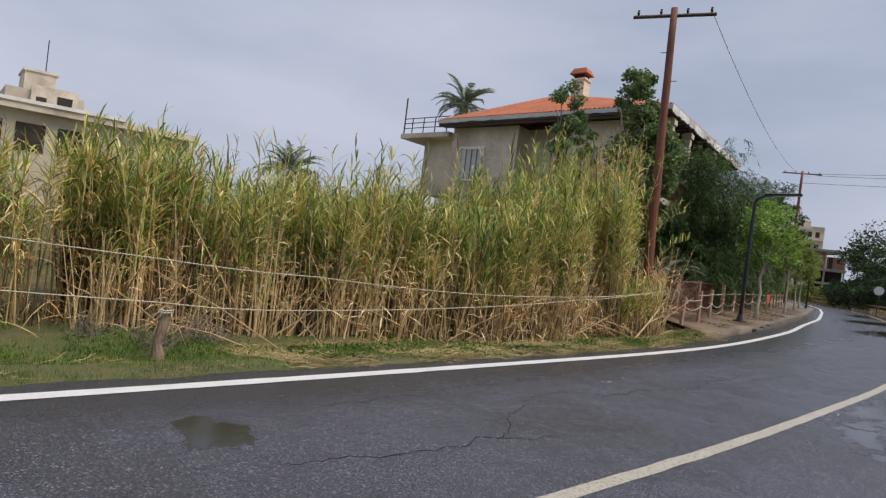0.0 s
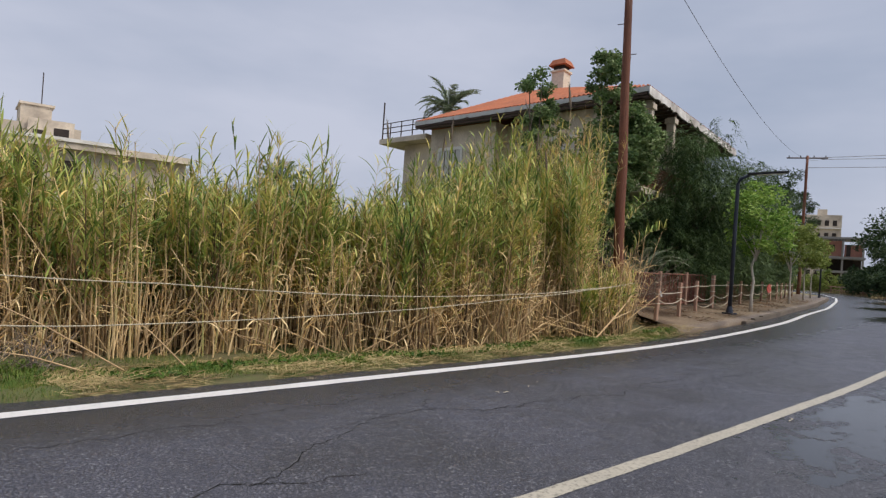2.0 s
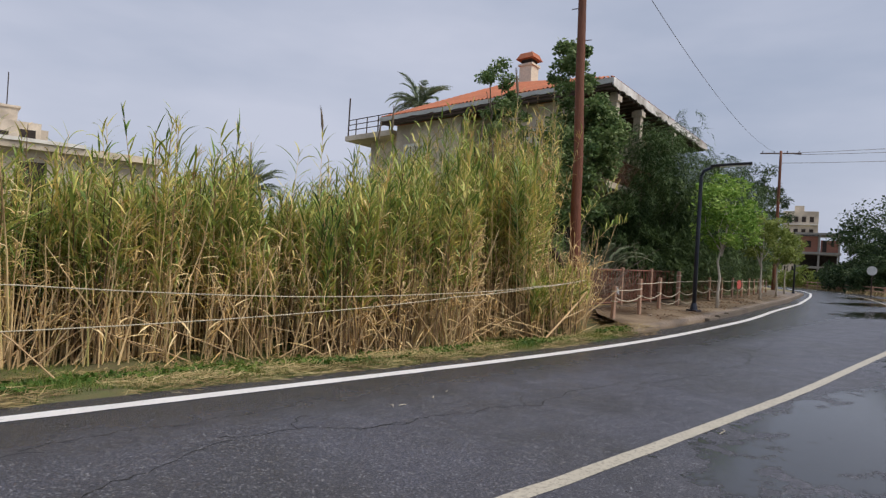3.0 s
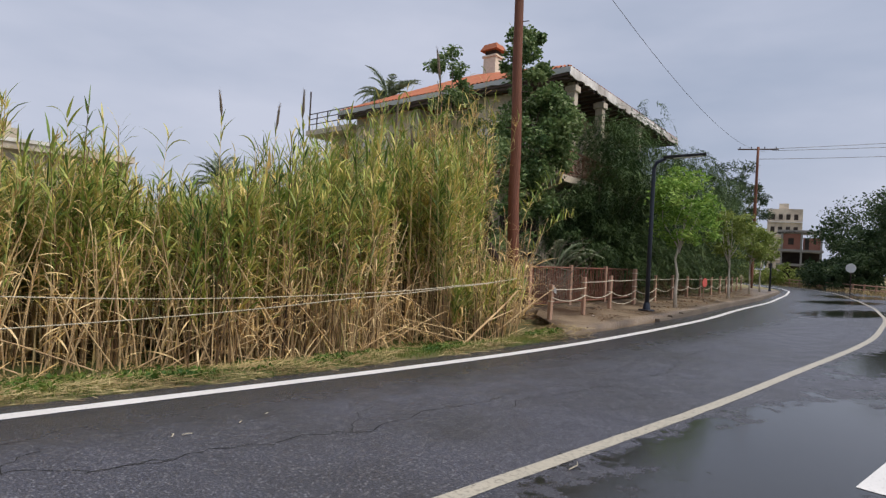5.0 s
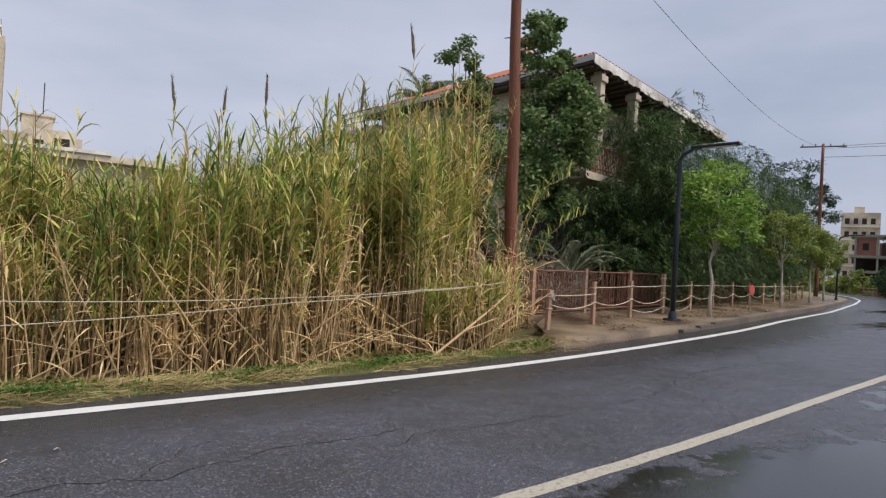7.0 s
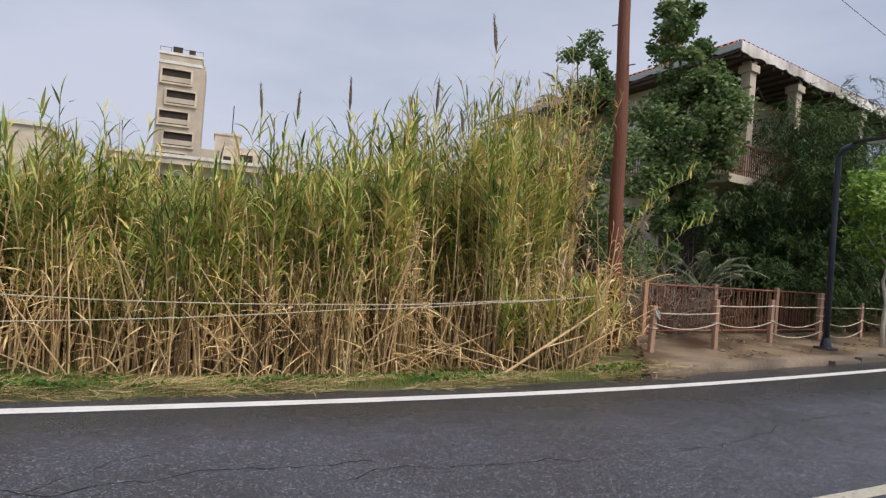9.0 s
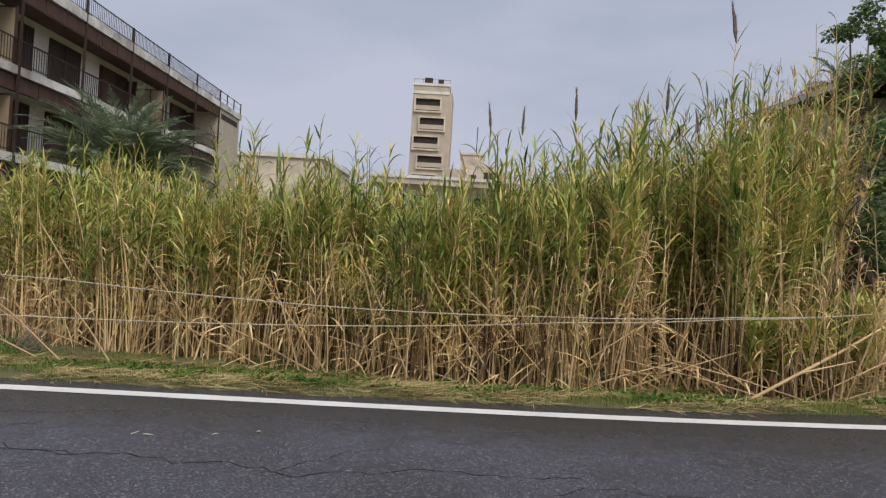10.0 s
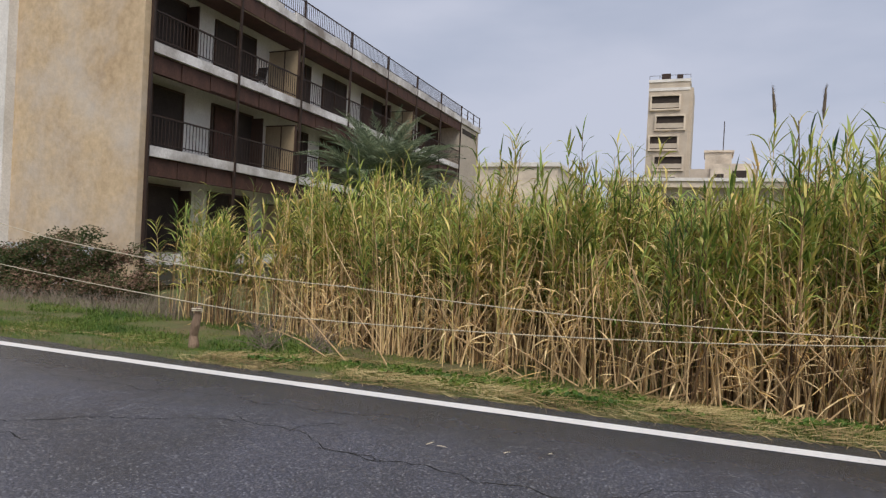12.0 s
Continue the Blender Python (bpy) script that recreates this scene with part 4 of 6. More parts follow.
build_tree("shrub", "overgrown dark shrub against the house wall", "shrub", (18.3, 14.6, 0.1), 1.2, [(18.3, 14.6, 1.6, 1.5, 1.4, 1.5), (18.0, 15.6, 2.8, 1.3, 1.3, 1.5), (19.2, 13.2, 1.2, 1.3, 1.0, 1.1), (17.8, 13.1, 3.3, 1.2, 1.1, 2.0), (18.2, 12.4, 1.0, 1.2, 0.8, 0.9)], M["dark_leaf"], M["bark"], 19000, 0.12, 1.8, 0.08, 70, 8, "trees by the house", 0, 12, 3)
for k, (x, y, h, r) in enumerate(((22.9, 13.3, 4.0, 1.7), (24.9, 13.5, 7.1, 2.6), (27.9, 14.6, 7.3, 2.8), (31.2, 15.7, 7.3, 2.9), (35.4, 17.1, 7.3, 2.9), (39.8, 18.7, 7.8, 3.0), (44.6, 20.4, 8.2, 3.1), (50.0, 22.6, 8.2, 3.2), (55.5, 25.0, 7.9, 3.2))):
    build_tree("feathery_tree", "dense dark green feathery tree overhanging the rusty fence", "tree", (x, y, 0.1), 1.8, [(x, y, h * 0.62, r * 0.9, r * 0.8, h * 0.42), (x - 0.8, y - 0.6, h * 0.42, r * 0.75, r * 0.7, h * 0.36), (x + 0.9, y - 0.5, h * 0.38, r * 0.75, r * 0.7, h * 0.34), (x, y - 0.2, h * 0.25, r * 0.9, r * 0.6, h * 0.22)], M["feather"], M["bark"], 52000 if k < 3 else 32000, 0.20 if k < 3 else 0.26, 3.2, 0.12, 130, 30 + k, "feathery trees behind the fence", 0.30, 8, 2)
for x, y, h, r, lab, q in ((22.95, 9.66, 4.6, 1.1, "young street tree with bright green leaves and pale trunk", 1), (32.4, 12.5, 4.3, 1.1, "young street tree with yellow-green leaves", 2), (41.0, 15.4, 4.2, 1.1, "young street tree with yellow-green leaves", 3), (47.5, 17.6, 4.2, 1.1, "young street tree with yellow-green leaves", 4)):
    z = 0.15 + float(road_z(np.array(x)))
    build_tree("street_tree", lab, "tree", (x, y, z), 2.0, [(x + 0.1, y, h * 0.70, r, r, h * 0.23), (x - 0.15, y + 0.1, h * 0.82, r * 0.7, r * 0.7, h * 0.17), (x + 0.3, y - 0.1, h * 0.58, r * 0.8, r * 0.8, h * 0.14)], M["lime"] if q == 1 else M["lime_yellow"], M["pale_bark"], 5200 if q == 1 else 3800, 0.13, 1.9, 0.055, 60 if q == 1 else 45, 50 + q, "street trees on the pavement", 0, 8)
for k, (x, y, h, r) in enumerate(((92, 23, 12, 6.6), (104, 23, 13, 6.2), (84, 11, 10, 6), (112, 15, 13, 8), (75, -2, 9, 6), (128, 36, 10, 5.5), (100, 2, 12, 8), (140, 62, 9, 6))):
    build_tree("far_tree", "dark green roadside tree in the distance", "tree", (x, y, -0.6), 3.0, [(x, y, h * 0.55, r, r, h * 0.42), (x - r * 0.5, y - r * 0.4, h * 0.4, r * 0.7, r * 0.7, h * 0.33)], M["far_leaf"], M["bark"], 12000, 0.40, 1.8, 0.3, 60, 70 + k, "distant trees", 0, 6)
for k, (x, y) in enumerate(((97, 35), (96, 38.5), (95, 42), (99, 32))):
    build_tree("scrub", "yellow-green scrub before the unfinished building", "bush", (x, y, -0.7), 0.6, [(x, y, 0.9, 2.2, 2.2, 1.6), (x - 1, y - 1.2, 0.3, 1.8, 1.8, 1.2)], M["lime_yellow"], M["bark"], 4000, 0.26, 2, 0.06, 40, 120 + k, "far scrub", 0, 5, 2)
for k, (x, y) in enumerate(((88, 26.5), (92, 28.5), (97, 29.5), (84, 23))):
    build_tree("far_bush", "dark green bushes massed below the distant trees", "bush", (x, y, -0.7), 0.8, [(x, y, 1.2, 3.0, 3.0, 2.2), (x + 2, y - 2, 1.8, 2.6, 2.6, 2.0)], M["far_leaf"], M["bark"], 7000, 0.36, 1.8, 0.1, 50, 140 + k, "far bushes", 0, 5, 2)
build_tree("pine_tree", "tall dark pine beside the far utility pole", "tree", (62, 26.5, -0.2), 6.0, [(62, 26.5, 9.2, 2.6, 2.4, 2.0), (63.5, 26.0, 7.2, 2.4, 2.2, 1.6), (60.5, 27, 7.4, 2.0, 2.0, 1.4)], M["far_leaf"], M["bark"], 6000, 0.32, 4, 0.25, 40, 91, "", 0, 8)
build_tree("bush", "low dark bush with dead brown flower heads by the wall", "bush", (-8.4, 11.3, -0.3), 0.5, [(-8.6, 11.4, 0.35, 1.6, 0.9, 0.75), (-7.2, 11.4, 0.50, 1.4, 0.9, 0.85), (-10.4, 11.4, 0.1, 1.7, 0.8, 0.65), (-5.8, 11.7, 0.30, 1.2, 0.8, 0.75), (-7.5, 11.0, -0.05, 2.8, 0.8, 0.4)], M["bush"], M["bark"], 42000, 0.08, 2.0, 0.04, 190, 95, "", 0, 10, 3)


def build_palm(name, label, foot, trunk_h, trunk_r, fronds, length, seed, up=(0.5, 1.35), leaflet=0.34, scale_w=0.03, kind_mat="palm"):
    rng = np.random.default_rng(seed)
    root = thing(name, label, "palm tree", "", foot)
    bm = bmesh.new()
    k = 14
    tube(bm, [(0, 0, -0.2 + (trunk_h + 0.2) * i / k) for i in range(k + 1)], [trunk_r * (1 + 0.10 * (i % 2)) for i in range(k + 1)], 12)
    part("trunk", bm, M["bark"], root)
    for q in range(fronds):
        az = q * 2.399 + rng.normal(0, 0.15)
        el = rng.uniform(*up)
        ln = length * rng.uniform(0.8, 1.1)
        m = 16
        t = np.linspace(0, 1, m + 1)
        ang = el - (1.75 - 0.5 * el) * t ** 1.7
        h = np.concatenate([[0], np.cumsum(np.cos(ang[:-1]))]) * ln / m
        z = np.concatenate([[0], np.cumsum(np.sin(ang[:-1]))]) * ln / m + trunk_h
        path = np.stack([np.cos(az) * h, np.sin(az) * h, z], -1)
        bm = bmesh.new()
        tube(bm, path[::2], [0.028 * (1 - 0.1 * i) for i in range(9)], 5)
        fr = part("frond", bm, M["palm"], root)
        n = 64
        s = np.linspace(0.16, 0.99, n)
        base = np.stack([np.interp(s, t, path[:, c]) for c in range(3)], -1)
        a_here = np.interp(s, t, ang)
        for side in (1, -1):
            lean = side * rng.uniform(0.75, 1.05, n)
            azl = az + lean
            ll = leaflet * length / 2.2 * np.sin(np.clip(s * 1.05, 0, 1) * math.pi * 0.86 + 0.35) * rng.uniform(0.85, 1.15, n)
            v, f = blades(base, azl, a_here * 0.7 + rng.uniform(0.0, 0.35, n), ll, np.full(n, scale_w), rng.uniform(0.2, 0.8, n), 3)
            raw("leaf_fringe", v, f, M[kind_mat], fr)


build_palm("date_palm", "broad grey-green date palm in front of the balconies", (-2.9, 19.9, -0.3), 3.0, 0.38, 96, 3.8, 11, (0.6, 1.5), 0.36, 0.032)
build_palm("date_palm", "grey-green young palm among the reeds", (3.9, 17.5, -0.3), 1.0, 0.3, 30, 2.4, 12, (0.3, 1.4))
build_palm("date_palm", "tall palm with windswept fronds behind the house", (29.9, 36.3, 0), 11.9, 0.3, 34, 3.0, 13, (-0.1, 1.2), 0.4, 0.05)
build_palm("date_palm", "low palm frond crown beside the fence", (19.5, 11.7, 0.1), 1.0, 0.2, 11, 1.7, 14, (0.3, 1.1))
build_palm("date_palm", "distant palm crown above the reeds", (25.8, 56.5, -0.3), 6.5, 0.3, 36, 4.0, 15, (0.0, 1.3), 0.4, 0.06)


# ---- hotel with balconies ----
def build_hotel():
    hx, hy, bay, nb = -6.87, 13.13, 3.72, 7

    def B(d, s, z):
        """d: metres behind the facade plane, s: metres along it, z: height."""
        return (hx - 0.03 * s - d, hy + s, z)

    root = thing("hotel_building", "abandoned three-storey hotel with balconies and stained walls", "building", loc=(0, 0, 0.14))
    L = bay * nb
    floors = (0.62, 3.79, 6.79, 9.80)
    part("end_wall", boxes(((0.0, -0.25, -0.5), (5.5, 0.0, 10.75)), basis=B), M["ochre"], root, "ochre rendered end wall with pale patches")
    part("base_band", boxes(((1.5, -0.262, -0.5), (5.5, -0.25, 0.75)), basis=B), M["pale_blue"], root, "pale blue painted base")
    part("corner_trim", boxes(((-0.03, -0.04, -0.5), (0.0, 0.0, 10.8)), basis=B), M["rail"], root, "rusty corner pipe")
    part("side_wall", boxes(((5.5, -0.55, -0.5), (11.0, -0.3, 10.9)), ((5.5, -0.3, -0.5), (11, 0, 10.75)), basis=B), M["white_wall"], root, "cream side wall")
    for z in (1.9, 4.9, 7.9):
        # a flat dark sheet on the wall, its colour standing for indoor shade
        win = part("window", boxes(((6.15, -0.57, z), (7.4, -0.54, z + 1.5)), basis=B), M["room_shade"], root, "dark sheet painted as the shade in a window opening")
        part("frame", boxes(((6.05, -0.60, z - 0.1), (6.15, -0.54, z + 1.6)), ((6.05, -0.60, z + 1.5), (7.4, -0.54, z + 1.6)), basis=B), M["wood_dark"], win)
    part("side_balcony", boxes(((6.0, -1.4, 0.35), (9.0, -0.56, 0.55)), ((6.0, -1.42, 0.55), (9.0, -1.36, 1.4)), basis=B), M["white_wall"], root)
    part("railing_post", boxes(((5.96, -1.44, -0.4), (6.03, -1.36, 1.45)), basis=B), M["rust"], root)
    part("back_wall", boxes(((1.55, 0.0, -0.5), (1.75, L, 10.3)), basis=B), M["white_wall"], root, "white wall behind the balconies")
    part("roof_slab", boxes(((-0.08, 0.0, 9.72), (11.0, L + 4.2, 9.92)), ((-0.07, 0, 9.66), (0.18, L + 4.2, 9.94)), basis=B), M["cream"], root, "stained roof slab edge")
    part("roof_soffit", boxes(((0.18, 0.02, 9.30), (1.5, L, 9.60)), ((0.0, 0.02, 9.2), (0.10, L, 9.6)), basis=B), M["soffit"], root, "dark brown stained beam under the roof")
    chip = random.Random(17)
    bm, s0 = bmesh.new(), 0.0
    while s0 < L + 4.2:
        s1 = min(L + 4.2, s0 + chip.uniform(0.25, 1.1))
        o, top = chip.uniform(-0.015, 0.02), 10.05 - chip.choice((0, 0, 0.01, 0.02, 0.05, 0.10))
        vs = [bm.verts.new(B(*q)) for q in ((-0.10 + o, s0, 9.64 + chip.uniform(0, 0.03)), (-0.10 + o, s1, 9.64), (0.2, s1, 9.64), (0.2, s0, 9.64), (-0.10 + o, s0, top), (-0.10 + o, s1, top - chip.uniform(0, 0.03)), (0.2, s1, top), (0.2, s0, top))]
        for q in ((3, 2, 1, 0), (4, 5, 6, 7), (0, 1, 5, 4), (1, 2, 6, 5), (2, 3, 7, 6), (3, 0, 4, 7)):
            bm.faces.new([vs[i] for i in q])
        s0 = s1
    part("roof_edge", bm, M["slab"], root, "crumbling pale roof edge")
    pan = bpy.data.meshes.new("panel")
    bm = boxes(((0.0, 0.012, 0.0), (0.025, 1.205, 0.5)))
    bm.to_mesh(pan)
    bm.free()
    pan.materials.append(M["soffit"])
    part("panel_joint", boxes(((0.012, 0.02, 9.05), (0.02, L, 9.6)), basis=B), M["partition"], root)
    for q in range(int(L / 1.24)):
        for z in (3.79 - 0.84, 6.79 - 0.84, 9.08):
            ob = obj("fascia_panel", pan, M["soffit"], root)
            d = -0.012 if z > 9 else 0.07
            ob.location = B(d, q * 1.24 + 0.02, z + chip.uniform(-0.03, 0.02))
            ob.rotation_euler = (0, 0, 0.03 + chip.uniform(-0.008, 0.008))
    part("end_block", boxes(((0.0, L, -0.5), (11.0, L + 4.0, 9.6)), basis=B), M["beige"], root, "beige end bay")
    # no real recess: its shade is a dark strip on the end bay
    part("end_recess", boxes(((-0.01, L + 0.5, 9.0), (0.0, L + 3.6, 9.35)), basis=B), M["room_shade"], root)
    bar_bm = boxes(((-0.009, -0.009, 0), (0.009, 0.009, 0.86)))
    bar_me = bpy.data.meshes.new("baluster")
    bar_bm.to_mesh(bar_me)
    bar_bm.free()
    bar_me.materials.append(M["rail"])
    top_bm = boxes(((-0.008, -0.008, 0), (0.008, 0.008, 0.78)))
    top_me = bpy.data.meshes.new("roof_baluster")
    top_bm.to_mesh(top_me)
    top_bm.free()
    top_me.materials.append(M["rail"])
    for fl, z in enumerate(floors[:3]):
        part("balcony_slab", boxes(((-0.05, 0.0, z - 0.30), (1.55, L, z)), basis=B), M["slab"], root, "flaking white balcony slab")
        if fl:
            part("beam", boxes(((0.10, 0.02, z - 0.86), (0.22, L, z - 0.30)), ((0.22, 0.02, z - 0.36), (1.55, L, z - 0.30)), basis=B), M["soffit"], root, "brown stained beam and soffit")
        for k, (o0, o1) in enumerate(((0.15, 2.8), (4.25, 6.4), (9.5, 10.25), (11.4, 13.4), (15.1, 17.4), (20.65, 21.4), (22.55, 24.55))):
            # doorways are not cut; a near-black sheet paints the unlit room
            door = part("balcony_door", boxes(((1.50, o0, z + 0.02), (1.546, o1, z + 2.15)), basis=B), M["room_shade"], root, "dark sheet painted as the shade in an empty doorway")
            part("door_frame", boxes(((1.47, o0 - 0.06, z), (1.55, o0, z + 2.22)), ((1.47, o1, z), (1.55, o1 + 0.06, z + 2.22)), ((1.47, o0, z + 2.15), (1.55, o1, z + 2.22)), ((1.46, (o0 + o1) / 2 - 0.04, z), (1.498, (o0 + o1) / 2 + 0.04, z + 2.15)), basis=B), M["wood_dark"], door)
            if (fl + k) % 2 == 0 and o1 - o0 > 1:
                leaf = part("shutter_leaf", boxes(((1.44, o0 + 0.05, z + 0.04), (1.49, (o0 + o1) / 2 - 0.1, z + 2.12)), basis=B), M["soffit"], door, "brown slatted shutter")
                part("shutter_edge", boxes(((0.95, o1 - 0.02, z + 0.04), (1.47, o1 + 0.03, z + 2.1)), basis=B), M["wood_dark"], leaf)
        for s0 in (7.3, 18.45):
            part("partition", boxes(((0.08, s0, z), (1.5, s0 + 0.06, z + 1.95)), basis=B), M["partition"], root, "tan partition board between balconies")
            part("partition_frame", boxes(((0.02, s0 - 0.02, z), (0.08, s0 + 0.08, z + 2.0)), ((0.08, s0 - 0.02, z + 1.95), (1.5, s0 + 0.08, z + 2.0)), ((0.7, s0 - 0.02, z), (0.75, s0, z + 1.95)), basis=B), M["wood_dark"], root)
        for b in range(nb):
            s0 = b * bay
            rl = part("railing", boxes(((-0.02, s0 + 0.03, z + 0.88), (0.03, s0 + bay - 0.03, z + 0.93)), ((-0.01, s0 + 0.03, z + 0.10), (0.02, s0 + bay - 0.03, z + 0.13)), basis=B), M["rail"], root, "rusty balcony railing")
            if fl:
                for q in range(1, 27):
                    ob = obj("baluster", bar_me, M["rail"], rl)
                    ob.location = B(0.0, s0 + q * bay / 27, z + 0.05)
    for b in range(nb + 1):
        s0 = b * bay
        part("post", boxes(((-0.10, s0 - 0.035, -0.4), (-0.02, s0 + 0.035, 10.75)), basis=B), M["rail"], root, "thin rusty facade post")
        if b < nb:
            rl = part("roof_railing", boxes(((-0.08, s0 + 0.03, 10.68), (-0.04, s0 + bay - 0.03, 10.72)), ((-0.075, s0 + 0.03, 10.06), (-0.045, s0 + bay - 0.03, 10.09)), basis=B), M["rail"], root, "thin metal roof railing")
            for q in range(1, 27):
                ob = obj("roof_baluster", top_me, M["rail"], rl)
                ob.location = B(-0.06, s0 + q * bay / 27, 9.9)
    for s0 in (L, L + 1.3, L + 2.6, L + 4.0):
        part("roof_post", boxes(((-0.08, s0 - 0.03, 9.9), (-0.02, s0 + 0.03, 10.75)), basis=B), M["rail"], root)
    part("roof_rail", boxes(((-0.07, L, 10.68), (-0.03, L + 4.0, 10.72)), ((-0.06, L, 10.3), (-0.04, L + 4.0, 10.32)), basis=B), M["rail"], root)


build_hotel()


def build_chair():
    root = thing("balcony_chair", "old dark plastic chair standing on the upper balcony", "chair", "", (-7.75, 18.75, 6.935))
    part("seat", soft_box((-0.22, -0.22, 0.40), (0.22, 0.22, 0.44), 0.015), M["black"], root)
    bm = soft_box((-0.22, 0.20, 0.46), (0.22, 0.24, 0.92), 0.015)
    for q in bm.verts:
        q.co.y += 0.25 * (q.co.z - 0.44)
    part("backrest", bm, M["black"], root)
    for x in (-0.19, 0.19):
        for y in (-0.19, 0.19):
            part("leg", tube(bmesh.new(), [(x, y, 0.4), (x * 1.15, y * 1.15, 0.0)], 0.018, 6), M["black"], root)
        part("armrest", tube(bmesh.new(), [(x * 1.15, 0.22, 0.66), (x * 1.15, -0.2, 0.64), (x * 1.1, -0.19, 0.42)], 0.02, 6), M["black"], root)


build_chair()


# ---- old house with tiled roof ----
def build_house():
    tip = Vector((22.22, 13.76, 0))
    u, v = Vector((0.964, 0.266, 0)), Vector((-0.096, 0.995, 0))

    def H(a, b, z):
        p = tip + u * a + v * b
        return (p.x, p.y, z)

    root = thing("old_house", "abandoned cream house with terracotta hipped roof and balcony", "house")
    W, D, ez = 14.8, 13.8, 8.3
    part("ground_floor", boxes(((0.9, 1.2, -0.2), (W - 0.6, D - 0.6, 4.2)), basis=H), M["cream"], root, "cream ground floor walls")
    for lo, hi in (((0.75, 8.4, 4.2), (W - 0.6, D - 0.7, 7.95)), ((1.9, 5.4, 4.2), (W - 0.6, 8.4, 7.95)), ((0.75, 2.2, 4.2), (W - 0.6, 5.4, 7.95))):
        part("upper_wall", boxes((lo, hi), basis=H), M["cream"], root, "stained cream upper wall")
    for b0, a in ((10.7, 0.75), (6.0, 1.9), (3.2, 0.75)):
        win = part("window", boxes(((a - 0.02, b0, 5.2), (a + 0.04, b0 + 1.6, 6.75)), basis=H), M["shutter"], root, "grey-white closed shutters")
        part("frame", boxes(((a - 0.07, b0 - 0.14, 5.1), (a - 0.003, b0 - 0.0, 6.9)), ((a - 0.07, b0 + 1.6, 5.1), (a - 0.003, b0 + 1.74, 6.9)), ((a - 0.07, b0, 6.75), (a - 0.003, b0 + 1.6, 6.9)), ((a - 0.12, b0 - 0.15, 5.0), (a - 0.003, b0 + 1.75, 5.1)), basis=H), M["white_wall"], win, "white window surround")
        for q in range(1, 4):
            part("mullion", boxes(((a - 0.04, b0 + q * 0.4 - 0.03, 5.2), (a - 0.022, b0 + q * 0.4 + 0.03, 6.75)), basis=H), M["wood_soffit"], win)
    # dark panels on the solid walls paint the deep shade below the balcony
    for lo, hi in (((0.86, 1.5, 0.2), (0.90, 3.4, 3.3)), ((0.86, 6.2, 1.2), (0.90, 8.0, 3.0)), ((1.3, 1.16, 0.2), (3.1, 1.20, 3.3)), ((4.2, 1.16, 0.2), (6.4, 1.20, 3.3))):
        part("ground_opening", boxes((lo, hi), basis=H), M["room_shade"], root, "dark panel painted as the shade in a ground floor opening")
    # balcony to the street with posts, wall behind set back
    part("balcony_slab", boxes(((-0.3, -0.08, 4.2), (W, 2.2, 4.44)), ((-0.3, 2.2, 4.2), (0.9, 5.0, 4.44)), basis=H), M["cream"], root, "cracked balcony slab")
    for a in (1.7, 6.5):
        part("balcony_door", boxes(((a, 2.16, 4.44), (a + 1.2, 2.198, 6.6)), basis=H), M["partition"], root, "faded wooden balcony door")
    for a in (0.75, 3.6, 8.4):
        col = part("balcony_column", soft_box((a, 0.1, 4.44), (a + 0.34, 0.44, 7.98), 0.03, H), M["beige"], root)
        part("capital", soft_box((a - 0.07, 0.03, 7.62), (a + 0.41, 0.51, 7.85), 0.02, H), M["beige"], col)
        part("brace", tube(bmesh.new(), [H(a + 0.3, 0.3, 6.9), H(a + 1.1, 0.5, 7.45), H(a + 1.9, 0.7, 7.2)], 0.035, 5), M["wood_dark"], col)
    rail = part("balcony_railing", boxes(((-0.25, -0.04, 5.32), (W, 0.01, 5.37)), ((-0.25, -0.04, 4.6), (W, 0.01, 4.63)), ((-0.25, 0.01, 5.32), (-0.2, 5, 5.37)), ((-0.25, 0.01, 4.6), (-0.2, 5, 4.63)), basis=H), M["rust"], root, "rusty balcony railing")
    bm = boxes(((-0.01, -0.01, 0), (0.01, 0.01, 0.9)))
    me = bpy.data.meshes.new("baluster")
    bm.to_mesh(me)
    bm.free()
    for q in range(70):
        ob = obj("baluster", me, M["rust"], rail)
        ob.location = H(-0.23 + q * 0.12, -0.015, 4.44)
    for q in range(40):
        ob = obj("baluster", me, M["rust"], rail)
        ob.location = H(-0.225, 0.1 + q * 0.12, 4.44)
    # hipped roof with thick eaves; soffit boards below
    hipz, ra, rb0, rb1 = 10.5, 4.9, 8.0, D - 4.6

    def slope_bm(pts):
        bm = bmesh.new()
        top = [bm.verts.new(H(*p)) for p in pts]
        low = [bm.verts.new(H(p[0], p[1], p[2] - 0.14)) for p in pts]
        bm.faces.new(top)
        bm.faces.new(low[::-1])
        k = len(pts)
        for i in range(k):
            bm.faces.new((top[i], low[i], low[(i + 1) % k], top[(i + 1) % k]))
        return bm

    c = [(0, 0, ez), (W, 0, ez), (W, D, ez), (0, D, ez)]
    r0, r1 = (ra, rb0, hipz), (ra, rb1, hipz)
    slopes = ((c[0], r0, r1, c[3]), (c[0], c[1], r0), (c[1], c[2], r1, r0), (c[2], c[3], r1))
    for pts in slopes:
        part("roof_slope", slope_bm(pts), M["tile"], root, "terracotta roof slope")
